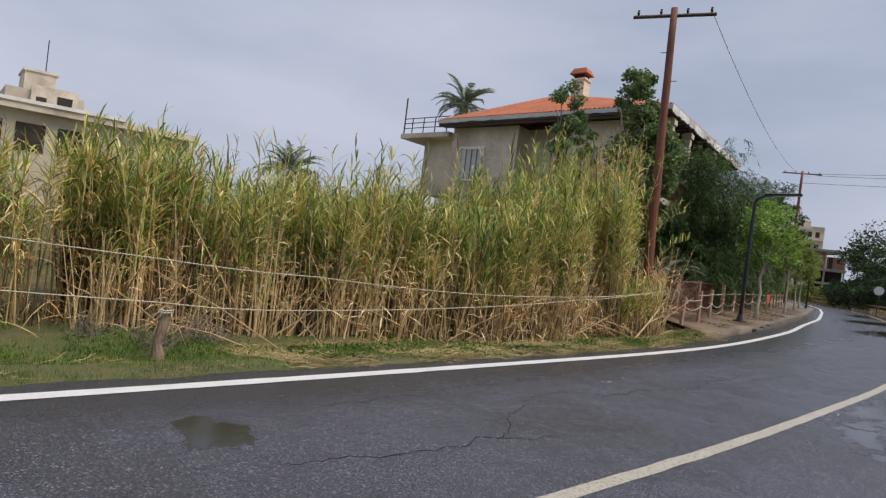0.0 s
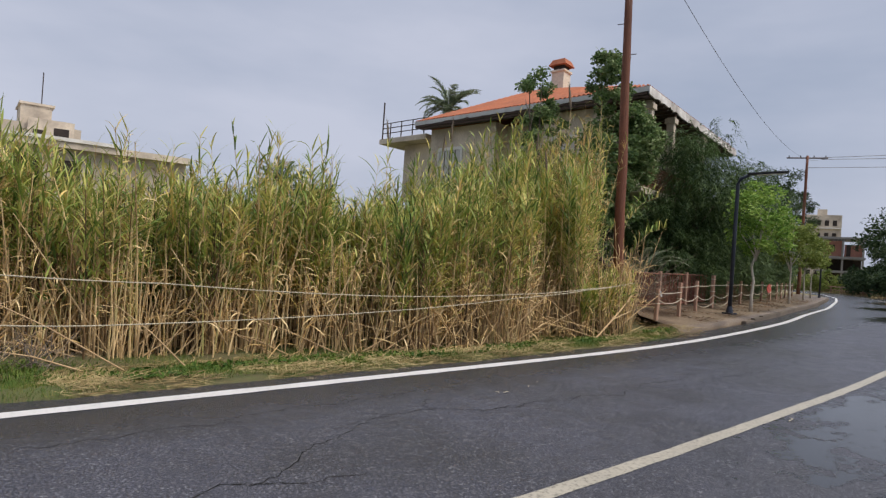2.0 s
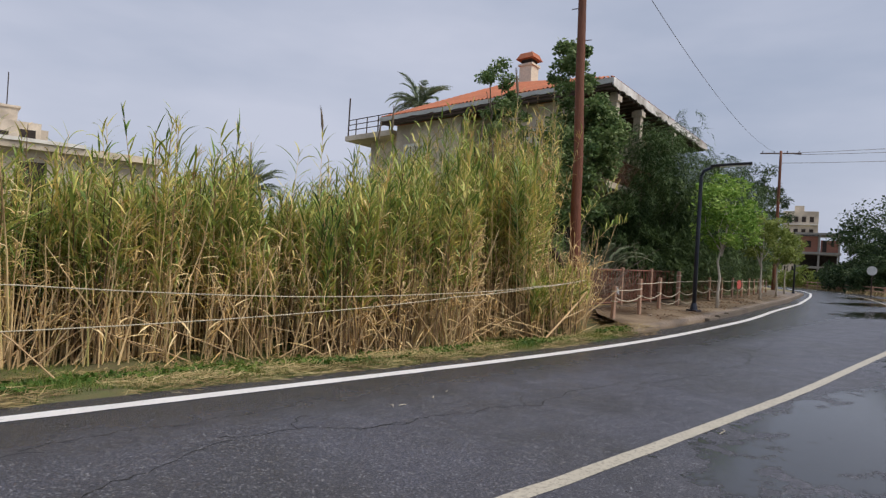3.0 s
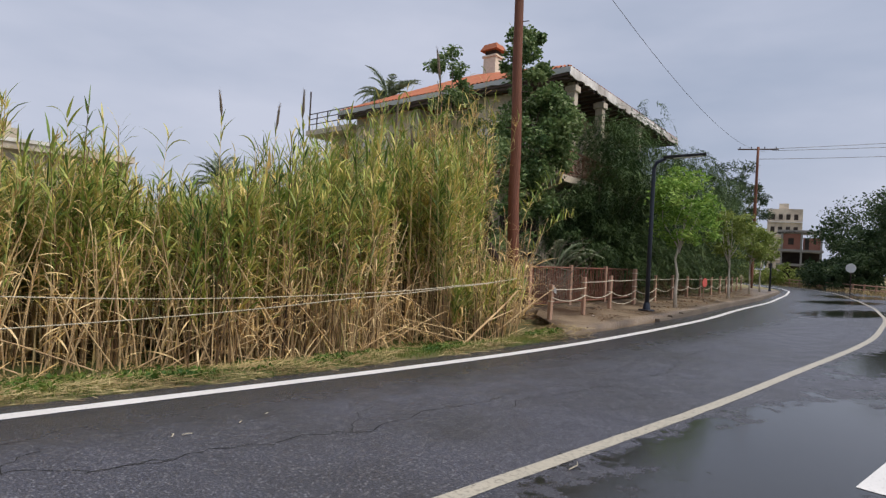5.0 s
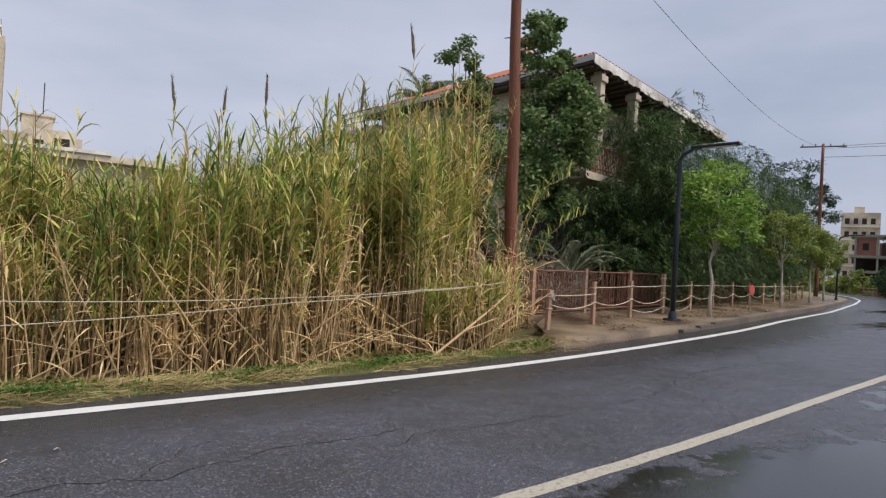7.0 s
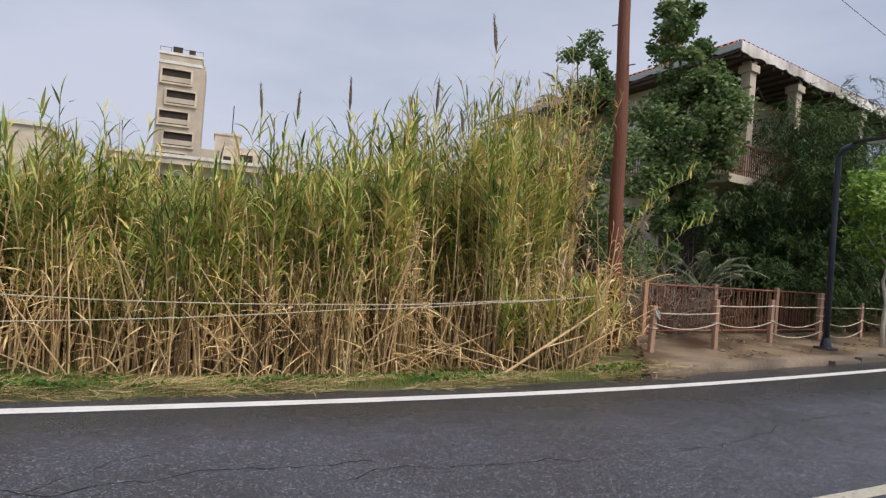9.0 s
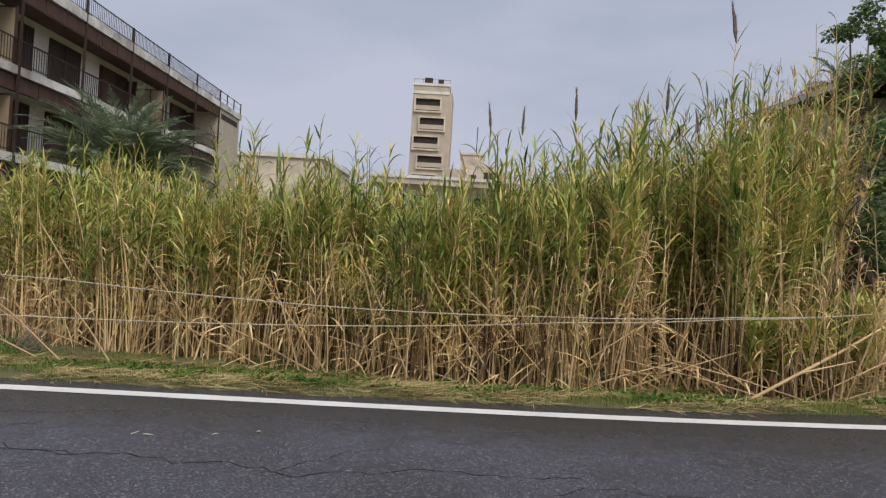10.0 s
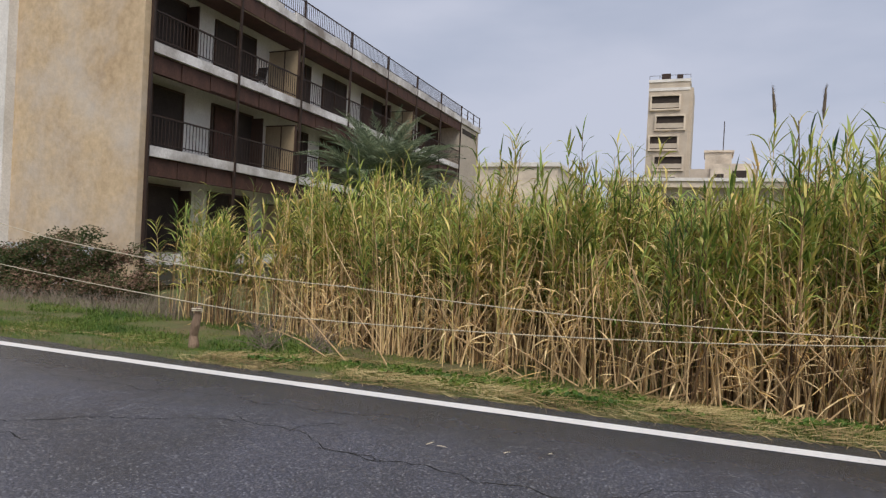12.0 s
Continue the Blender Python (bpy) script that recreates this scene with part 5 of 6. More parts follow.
    # barrel tile ribs up the west and south slopes
    for eave0, eave1, top0, top1, n in ((c[3], c[0], r1, r0, 58), (c[0], c[1], r0, r0, 58)):
        vv, ff = [], []
        for q in range(n):
            t = (q + 0.5) / n
            e = Vector(eave0).lerp(Vector(eave1), t)
            lenv = min(t * D / (D - rb1), (1 - t) * D / rb0, 1.0) if top0 != top1 else min(t, 1 - t) * 2
            inward = Vector((ra, 0, 0)) if top0 != top1 else Vector((0, rb0, 0))
            up = e + (inward + Vector((0, 0, hipz - ez))) * lenv
            side = (Vector(eave1) - Vector(eave0)).normalized() * 0.095
            for st in range(5):
                p0 = e.lerp(up, st / 4)
                for k in range(5):
                    a = math.pi * k / 4
                    o = p0 - side * math.cos(a) + Vector((0, 0, 0.075 * math.sin(a) + 0.01))
                    vv.append(H(*o))
            b0 = q * 25
            for st in range(4):
                for k in range(4):
                    ff.append((b0 + st * 5 + k, b0 + st * 5 + k + 1, b0 + st * 5 + k + 6, b0 + st * 5 + k + 5))
        tagged(raw("roof_tiles", vv, ff, M["tile"], root, "rows of terracotta barrel tiles"), kind="stuff")
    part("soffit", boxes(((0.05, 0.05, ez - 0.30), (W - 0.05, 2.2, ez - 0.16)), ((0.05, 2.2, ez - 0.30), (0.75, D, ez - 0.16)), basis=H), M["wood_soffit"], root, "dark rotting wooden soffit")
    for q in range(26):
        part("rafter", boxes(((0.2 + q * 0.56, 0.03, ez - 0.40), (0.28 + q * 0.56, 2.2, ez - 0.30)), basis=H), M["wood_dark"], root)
    flake = random.Random(23)

    def ragged(name, place, span, z0, z1, wear, material, label):
        """A board along the eave with a broken lower edge; place(s, d, z) gives its points."""
        bm, s0, rings = bmesh.new(), 0.0, []
        while True:
            low = z0 + flake.choice((0, 0.3, 0.5, 1.0)) * wear * flake.random()
            rings.append([bm.verts.new(place(s0, d, z)) for d, z in ((0, low), (1, low), (1, z1), (0, z1))])
            if s0 >= span:
                break
            s0 = min(span, s0 + flake.uniform(0.06, 0.4))
        for p, q in zip(rings, rings[1:]):
            for k in range(4):
                bm.faces.new((p[k], q[k], q[(k + 1) % 4], p[(k + 1) % 4]))
        bm.faces.new(rings[0])
        bm.faces.new(rings[-1][::-1])
        return part(name, bm, material, root, label)

    ragged("fascia", lambda q, d, z: H(q - 0.04, -0.05 + 0.045 * d, z), W, ez - 0.34, ez + 0.01, 0.16, M["slab"], "flaking white fascia board with a broken edge")
    ragged("side_fascia", lambda q, d, z: H(-0.045 + 0.04 * d, q, z), D, ez - 0.20, ez + 0.01, 0.06, M["shutter"], "weathered pale side fascia")
    for k, z in enumerate((ez - 0.30, ez - 0.42)):
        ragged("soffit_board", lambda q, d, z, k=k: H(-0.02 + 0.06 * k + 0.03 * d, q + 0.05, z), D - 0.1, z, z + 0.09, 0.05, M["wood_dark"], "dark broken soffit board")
    ch = part("chimney", boxes(((5.32, 7.10, 8.8), (6.12, 7.90, 11.5)), ((5.25, 7.03, 11.5), (6.19, 7.97, 11.6)), basis=H), M["cream"], root, "rendered chimney")
    # solid dark block, coloured like the shaded gap under the cap
    part("chimney_opening", boxes(((5.39, 7.17, 11.6), (6.05, 7.83, 11.85)), basis=H), M["room_shade"], ch)
    bm = bmesh.new()
    q = [bm.verts.new(H(*p)) for p in ((5.15, 6.93, 11.85), (6.29, 6.93, 11.85), (6.29, 8.07, 11.85), (5.15, 8.07, 11.85), (5.33, 7.11, 12.18), (6.11, 7.11, 12.18), (6.11, 7.89, 12.18), (5.33, 7.89, 12.18))]
    for f in ((3, 2, 1, 0), (4, 5, 6, 7), (0, 1, 5, 4), (1, 2, 6, 5), (2, 3, 7, 6), (3, 0, 4, 7)):
        bm.faces.new([q[i] for i in f])
    part("chimney_cap", bm, M["tile"], ch, "tiled chimney cap")
    part("small_chimney", boxes(((9.4, 3.0, 9.0), (10.0, 3.7, 10.3)), basis=H), M["tile"], root, "small brick chimney")
    # rear terrace with rail
    part("terrace", boxes(((1.6, D - 0.6, 4.2), (6.0, D + 2.4, 7.5)), ((0.6, D - 0.4, 7.5), (6.4, D + 3.8, 7.78)), basis=H), M["cream"], root, "rear terrace with flat slab")
    part("terrace_rail", boxes(*[((0.7, D - 0.3, z), (0.74, D + 3.7, z + 0.04)) for z in (8.1, 8.4, 8.68)], *[((0.7, D - 0.3 + q, 7.78), (0.75, D - 0.25 + q, 8.72)) for q in (0.2, 1.2, 2.2, 3.2)], ((0.7, D + 3.64, 7.78), (0.77, D + 3.7, 10.0)), basis=H), M["rail"], root, "thin metal terrace rail")


build_house()


# ---- far buildings ----
def build_tower():
    cy = 113.0
    root = thing("tower_block", "tall narrow beige apartment tower with open loggias", "building")
    x0, x1 = -2.45, 4.15
    part("wall", boxes(((x0, cy, 0), (x1, cy + 9, 31.6)), ((x1, cy + 0.5, 0), (x1 + 0.6, cy + 9, 30.2))), M["beige"], root, "weathered beige walls")
    part("parapet", boxes(((x0 - 0.06, cy - 0.1, 29.7), (x1 + 0.1, cy, 30.2)), ((x0 - 0.08, cy - 0.12, 31.2), (x1 + 0.1, cy + 9, 31.65))), M["white_wall"], root)
    for k in range(8):
        z = 26.6 - 3.45 * k
        a = x0 + (0.6 if k % 2 == 0 else 1.5)
        # the loggia has no depth; its shade is painted on a thin sheet
        lg = part("loggia", boxes(((a, cy - 0.02, z), (a + 4.4, cy + 0.0, z + 2.15))), M["room_shade"], root, "dark sheet painted as the shade in an open loggia")
        part("surround", boxes(((a - 0.28, cy - 0.35, z - 0.3), (a, cy + 0.0, z + 2.4)), ((a + 4.4, cy - 0.35, z - 0.3), (a + 4.7, cy, z + 2.4)), ((a, cy - 0.35, z + 2.15), (a + 4.4, cy, z + 2.4)), ((a, cy - 0.35, z - 0.3), (a + 4.4, cy, z - 0.02))), M["cream"], lg)
        part("parapet_bar", boxes(((a, cy - 0.22, z + 0.15), (a + 4.4, cy - 0.08, z + 0.95))), M["beige"], lg)
    part("roof_rail", boxes(((x0, cy, 32.3), (x1, cy + 0.06, 32.36)), *[((x0 + q * 1.65, cy, 31.6), (x0 + q * 1.65 + 0.06, cy + 0.06, 32.36)) for q in range(5)], ((x0 + 1.9, cy + 1, 31.6), (x0 + 3.4, cy + 1.1, 32.9)), ((x0 + 4.4, cy + 1, 31.6), (x0 + 5.4, cy + 1.1, 32.7))), M["rail"], root)
    root.scale = (1.1,) * 3
    root.location = (-0.819, 0.02, -0.15)
    # low wing with setback upper floor behind it
    wing = thing("low_building", "long low beige building with flat parapet roof", "building")
    part("wall", boxes(((-3.5, 83, -0.5), (24.0, 94, 10.0))), M["beige"], wing)
    part("canopy", boxes(((-4.5, 81.8, 10.0), (24.4, 94, 10.75))), M["cream"], wing, "cream roof canopy")
    part("fascia_band", boxes(((-4.6, 81.6, 10.75), (16.0, 94, 11.15))), M["white_wall"], wing)
    for q in range(4):
        # thin sheets before the wall carry the canopy's shade as colour
        part("opening", boxes(((-2.5 + q * 4.0, 82.9, 5.6), (0.3 + q * 4.0, 82.98, 8.7))), M["room_shade"], wing, "dark sheet painted as the shade under the canopy")
    blk = thing("setback_building", "beige setback upper storeys with stair head and aerial", "building")
    part("wall", boxes(((5.2, 100, -0.5), (14.3, 112, 14.6))), M["beige"], blk)
    part("front_block", boxes(((8.0, 99.4, -0.5), (13.4, 100, 15.3))), M["cream"], blk)
    part("stair_head", boxes(((7.2, 101, 14.6), (10.8, 108, 17.2)), ((7.0, 100.8, 17.2), (11.1, 108.2, 17.5))), M["cream"], blk)
    for lo, hi in (((8.6, 99.34, 12.6), (9.8, 99.38, 13.8)), ((11.0, 99.34, 12.4), (12.8, 99.38, 14.3)), ((8.6, 99.34, 9.6), (9.8, 99.38, 10.8))):
        # window darkness is the sheet's own painted shade colour
        part("upper_window", boxes((lo, hi)), M["room_shade"], blk)
    part("aerial", tube(bmesh.new(), [(9.6, 102, 17.4), (9.6, 102, 22.0)], 0.07, 5), M["rail"], blk)
    side = thing("low_building", "pale low building with flat roof behind the reeds", "building")
    part("wall", boxes(((-16, 60, -0.5), (-5.6, 74, 9.6))), M["cream"], side)
    part("parapet", boxes(((-16.2, 59.8, 9.6), (-5.4, 74, 10.0))), M["white_wall"], side)


build_tower()


def build_far_blocks():
    def frame_at(ox, oy, ang, a0, k):
        ca, sa = math.cos(ang), math.sin(ang)
        return lambda a, b, z: (ox + ca * (a0 + k * a) - sa * b, oy + sa * (a0 + k * a) + ca * b, z)

    F = frame_at(163.0, 66.5, radians(-69), 1.95, 0.68)
    root = thing("apartment_building", "pale distant apartment block with rows of windows", "building")
    part("wall", boxes(((-2, 0, -2), (9, 12, 16.2)), ((1.5, 1, 16.2), (4.5, 6, 17.6)), basis=F), M["cream"], root)
    for fl in range(5):
        for q in range(4):
            # flat sheets, with indoor shade given by their colour
            part("window", boxes(((-0.9 + q * 2.4, -0.05, 1.6 + fl * 3), (0.4 + q * 2.4, -0.01, 2.9 + fl * 3)), basis=F), M["room_shade"], root)
        part("ledge", boxes(((-2, -0.5, 0.9 + fl * 3), (9, 0, 1.1 + fl * 3)), basis=F), M["white_wall"], root)
    G = frame_at(106.5, 43.5, radians(-69), 3.4, 0.63)
    root = thing("unfinished_building", "unfinished concrete frame with red brick infill", "building")
    for z in (2.2, 4.4, 7.4):
        part("floor_slab", boxes(((-1, 0, z), (9.0, 8, z + 0.35)), basis=G), M["grey_concrete"], root)
    for a in (0, 4.3, 8.5):
        for b in (0.1, 7):
            part("column", boxes(((a - 0.2, b, -1), (a + 0.2, b + 0.4, 7.5)), basis=G), M["grey_concrete"], root)
    for lo, hi in (((0.3, 0.5, 4.75), (4.0, 0.75, 7.2)), ((4.6, 0.5, 4.75), (8.3, 0.75, 6.6))):
        part("infill", boxes((lo, hi), basis=G), M["brick"], root, "red brick infill wall")
    for lo, hi in (((1.4, 0.45, 5.5), (2.6, 0.49, 6.5)), ((5.0, 0.45, 4.8), (5.9, 0.49, 6.6)), ((6.8, 0.45, 5.7), (7.4, 0.49, 6.4))):
        # holes in the brick are dark sheets that paint the shade behind
        part("opening", boxes((lo, hi), basis=G), M["room_shade"], root)
    # rear wall coloured near-black to stand for shade in the open floors
    part("back_wall", boxes(((0, 6, -1), (8.5, 6.3, 4.4)), basis=G), M["room_shade"], root)


build_far_blocks()


# ---- utility poles, wires, street lamps ----
def utility_pole(foot, top, label, arm_dir, arms=1, length=2.3):
    foot, top = Vector(foot), Vector(top)
    root = thing("utility_pole", label, "utility pole", "utility poles", foot)
    bm = bmesh.new()
    n = 9
    tube(bm, [Vector((0, 0, -0.1)).lerp(top - foot, i / n) + Vector((0.015 * math.sin(i * 1.7), 0.01 * math.cos(i * 2.3), 0)) for i in range(n + 1)], [0.15 - 0.055 * i / n for i in range(n + 1)], 14)
    part("shaft", bm, M["pole_wood"], root, smooth=True)
    d = Vector(arm_dir).normalized()
    for k in range(arms):
        c = top - foot - Vector((0, 0, 0.18 + 0.7 * k))
        side = Vector((-d.y, d.x, 0)) * 0.12
        bm = bmesh.new()
        p, q = c - d * length / 2 + side, c + d * length / 2 + side
        tube(bm, [p, q], 0.055, 4)
        arm = part("cross_arm", bm, M["wood_dark"], root, "dark wooden cross arm")
        for t in (0.06, 0.34, 0.66, 0.94):
            o = p.lerp(q, t)
            bm = bmesh.new()
            tube(bm, [o + Vector((0, 0, 0.05)), o + Vector((0, 0, 0.12)), o + Vector((0, 0, 0.16)), o + Vector((0, 0, 0.2))], [0.02, 0.045, 0.03, 0.035], 8)
            part("insulator", bm, M["black"], arm)
    for k in range(5):
        z = (top - foot).z * (0.5 + 0.09 * k)
        s = 1 if k % 2 else -1
        o = Vector((0, 0, 0)).lerp(top - foot, z / (top - foot).z)
        part("step_bolt", tube(bmesh.new(), [o, o + d * 0.26 * s], 0.012, 5), M["rail"], root)
    return root


utility_pole((15.54, 9.6, -0.1), (15.3, 9.75, 9.1), "rust-brown wooden utility pole rising from the reeds", (0.42, -0.9, 0))
utility_pole((56.3, 22.05, -0.3), (56.3, 22.05, 11.3), "far wooden utility pole with cross arm", (0.5, -0.87, 0), 1, 3.0)
utility_pole((110, 52, -0.8), (110, 52, 11), "far wooden utility pole with cross arm", (0.5, -0.87, 0), 1, 3.0)
for k, (p, q, drop) in enumerate((((15.85, 8.8, 8.85), (56.6, 21.4, 10.9), 1.3), ((56.3, 22.0, 11.1), (84, 0, 15.6), 0.25), ((56.8, 21.2, 11.0), (84, -1.5, 14.9), 0.3), ((56.3, 22.0, 10.3), (84, -0.7, 14.0), 0.3))):
    bm = tube(bmesh.new(), sag(p, q, drop, 24), 0.009 if k < 1 else 0.02, 4)
    tagged(part("overhead_wire", bm, M["wire"]), "thin dark overhead wire strung between poles", "wire", "overhead wires")


def street_lamp(foot, end, h, label, scale=1.0):
    root = thing("street_lamp", label, "street lamp", "street lamps", foot)
    d = Vector(end) - Vector(foot)
    d.z = 0
    ln, d = d.length, d.normalized()
    part("base_plate", soft_box((-0.16, -0.16, -0.02), (0.16, 0.16, 0.03), 0.01), M["lamp_paint"], root)
    part("base_sleeve", tube(bmesh.new(), [(0, 0, 0.02), (0, 0, 0.1), (0, 0, 0.22)], [0.11, 0.1, 0.07], 10), M["lamp_paint"], root)
    sl = bmesh.new()
    top = Vector((0, 0, h))
    tube(sl, [(0, 0, 0.1), (0, 0, h * 0.6), top - Vector((0, 0, 0.15)), top + d * 0.06 + Vector((0, 0, 0.03)), top + d * 0.30 + Vector((0, 0, 0.14))], [0.062, 0.058, 0.056, 0.055, 0.05], 10)
    part("pole", sl, M["lamp_paint"], root, smooth=True)
    side = Vector((-d.y, d.x, 0))

    def Bh(a, b, z):
        p = top + d * a + side * b
        return (p.x, p.y, top.z + z + 0.06 * a)

    head = part("lamp_head", soft_box((0.25, -0.13, 0.11), (ln, 0.13, 0.18), 0.02, Bh), M["black"], root, "flat black lamp head")
    part("diffuser", boxes(((0.5, -0.1, 0.103), (ln - 0.08, 0.1, 0.109)), basis=Bh), M["mirror_back"], head)


street_lamp((20.45, 9.1, 0.15), (20.95, 7.85, 0), 4.12, "dark blue-grey street lamp with flat head on the pavement")
street_lamp((51.5, 18.6, -0.12), (52, 17.3, 0), 4.1, "dark street lamp further along the pavement")


# ---- verge: grass, straw, rope fence ----
def verge_points(n, rng, x0, x1, d0, d1):
    x = rng.uniform(x0, x1, n)
    y = edge_y(x) + rng.uniform(d0, d1, n)
    z = np.where(y - edge_y(x) < 0.62, np.maximum(ground_z(x, y), -0.02), ground_z(x, y))
    return np.stack([x, y, z], -1)


def patchy(p, scale, seed, cut):
    """Keeps the points where a noise pattern lies above the cut."""
    k = np.array([noise.noise((float(a) * scale, float(b) * scale, seed)) for a, b, _ in p])
    return p[k > cut]


def build_verge():
    rng = np.random.default_rng(8)
    near = np.concatenate([patchy(verge_points(96000, rng, -9, 14.0, 0.36, 3.6), 0.8, 2.0, -0.55), patchy(verge_points(14000, rng, -12, 1.5, 1.6, 7.5), 0.5, 4.0, -0.2), verge_points(6000, rng, 5, 13.8, 0.5, 1.7)])
    n = len(near)
    ln = rng.uniform(0.02, 0.085, n) * interp(near[:, 0], [(-4, 1.2), (3, 0.9), (15, 1.2)])
    v, f = blades(near, rng.uniform(0, 6.3, n), rng.uniform(0.5, 1.4, n), ln, rng.uniform(0.008, 0.018, n), rng.uniform(0.2, 1.4, n), 1)
    tagged(raw("grass", v, f, M["grass"]), "short green grass and weeds on the verge", "grass", kind="stuff")
    tuft = patchy(verge_points(26000, rng, 3, 14.4, 0.75, 2.7), 1.1, 6.0, 0.08)
    n = len(tuft)
    v, f = small_leaves(tuft + np.array((0, 0, 0.06)) * rng.uniform(0, 1, (n, 1)), 0.065, 1.6, rng=rng)
    tagged(raw("weeds", v, f, M["fresh_grass"]), "low leafy green weeds at the foot of the reeds", "weeds", kind="stuff")
    # taller fresh weeds before the bush and the first reeds
    wd = np.concatenate([patchy(verge_points(26000, rng, -9, 2.6, 2.2, 5.0), 0.55, 3.0, 0.0), patchy(verge_points(9000, rng, -4, 6.0, 1.6, 3.2), 0.9, 5.0, 0.1)])
    n = len(wd)
    v, f = blades(wd, rng.uniform(0, 6.3, n), rng.uniform(0.7, 1.5, n), rng.uniform(0.035, 0.12, n), rng.uniform(0.009, 0.020, n), rng.uniform(0.3, 1.6, n), 2)
    tagged(raw("weeds", v, f, M["fresh_grass"]), "fresh green weeds and clover on the damp verge", "weeds", kind="stuff")
    # cut straw lying about
    st = np.concatenate([patchy(verge_points(23000, rng, 2.4, 14.8, 0.33, 3.0), 0.9, 9.0, -0.15), patchy(verge_points(2600, rng, -4, 3, 0.5, 2.6), 0.9, 9.0, 0.05), verge_points(350, rng, -9, 3, 0.7, 4)])
    n = len(st)
    st[:, 2] += 0.015 + 0.03 * rng.uniform(0, 1, n)
    az = rng.normal(0.15, 0.8, n)
    v, f = blades(st, az, rng.normal(0, 0.1, n), rng.uniform(0.05, 0.34, n), rng.uniform(0.003, 0.014, n), rng.normal(0, 0.25, n), 2)
    tagged(raw("straw_litter", v, f, M["straw"]), "cut yellow straw and reed leaves lying on the verge", "straw", kind="stuff")
    # dry grass by the bush
    dg = np.stack([rng.uniform(-13, -1.5, 5000), rng.uniform(9.2, 11.4, 5000), np.zeros(5000)], -1)
    dg[:, 2] = ground_z(dg[:, 0], dg[:, 1])
    n = len(dg)
    v, f = blades(dg, rng.uniform(0, 6.3, n), rng.uniform(0.8, 1.5, n), rng.uniform(0.12, 0.42, n), rng.uniform(0.005, 0.011, n), rng.uniform(0.2, 1.2, n), 3)
    tagged(raw("dry_grass", v, f, M["bin"]), "tufts of dead grey-brown grass before the bush", "dry grass", kind="stuff")
    # heap of dead leaves and canes lying between the stems
    n = 1900
    x = rng.uniform(-1.5, 15.2, n)
    y = interp(x, FRONT) + rng.uniform(-0.25, 2.2, n)
    p = np.stack([x, y, ground_z(x, y) + 0.5 * rng.uniform(0, 1, n) ** 2.2], -1)
    v, f = blades(p, rng.uniform(0, 6.3, n), rng.normal(0.1, 0.5, n), rng.uniform(0.2, 0.75, n), rng.uniform(0.007, 0.026, n), rng.uniform(0.0, 1.2, n), 3)
    tagged(raw("dead_reed_leaves", v, f, M["reed_dry"]), "tangled dead reed leaves at the foot of the stand", "dead leaves", kind="stuff")


build_verge()


def build_leaning_canes():
    """Broken canes that lean across the front, each a thing of its own."""
    rng = np.random.default_rng(31)
    spots = [(x, float(interp(x, FRONT)) - 0.05, rng.uniform(-1, 1), rng.uniform(0.9, 2.5)) for x in np.linspace(1.6, 13.4, 60)]
    for x, y, lean, ln in spots:
        z = gz(x, y)
        az = rng.uniform(-0.5, 0.5) + (math.pi if lean < 0 else 0)
        el = rng.uniform(0.2, 1.3)
        end = Vector((math.cos(az) * math.cos(el) * ln, math.sin(az) * math.cos(el) * ln * 0.5, math.sin(el) * ln))
        root = thing("broken_cane", "broken straw-coloured reed cane leaning across the stand", "reed cane", "broken canes", (x, y, z))
        bm = tube(bmesh.new(), [(0, 0, 0), end * 0.5 + Vector((0, 0, 0.03)), end], [0.012, 0.010, 0.005], 6)
        part("stalk", bm, M["cane"], root)
        n = 9
        t = rng.uniform(0.3, 1, n)
        v, f = blades(np.array([list(end * q) for q in t]), rng.uniform(0, 6.3, n), rng.uniform(-0.6, 0.5, n), rng.uniform(0.2, 0.5, n), rng.uniform(0.012, 0.03, n), rng.uniform(0.5, 1.5, n), 3)
        raw("dry_leaf_fringe", v, f, M["reed_dry"], root)


build_leaning_canes()


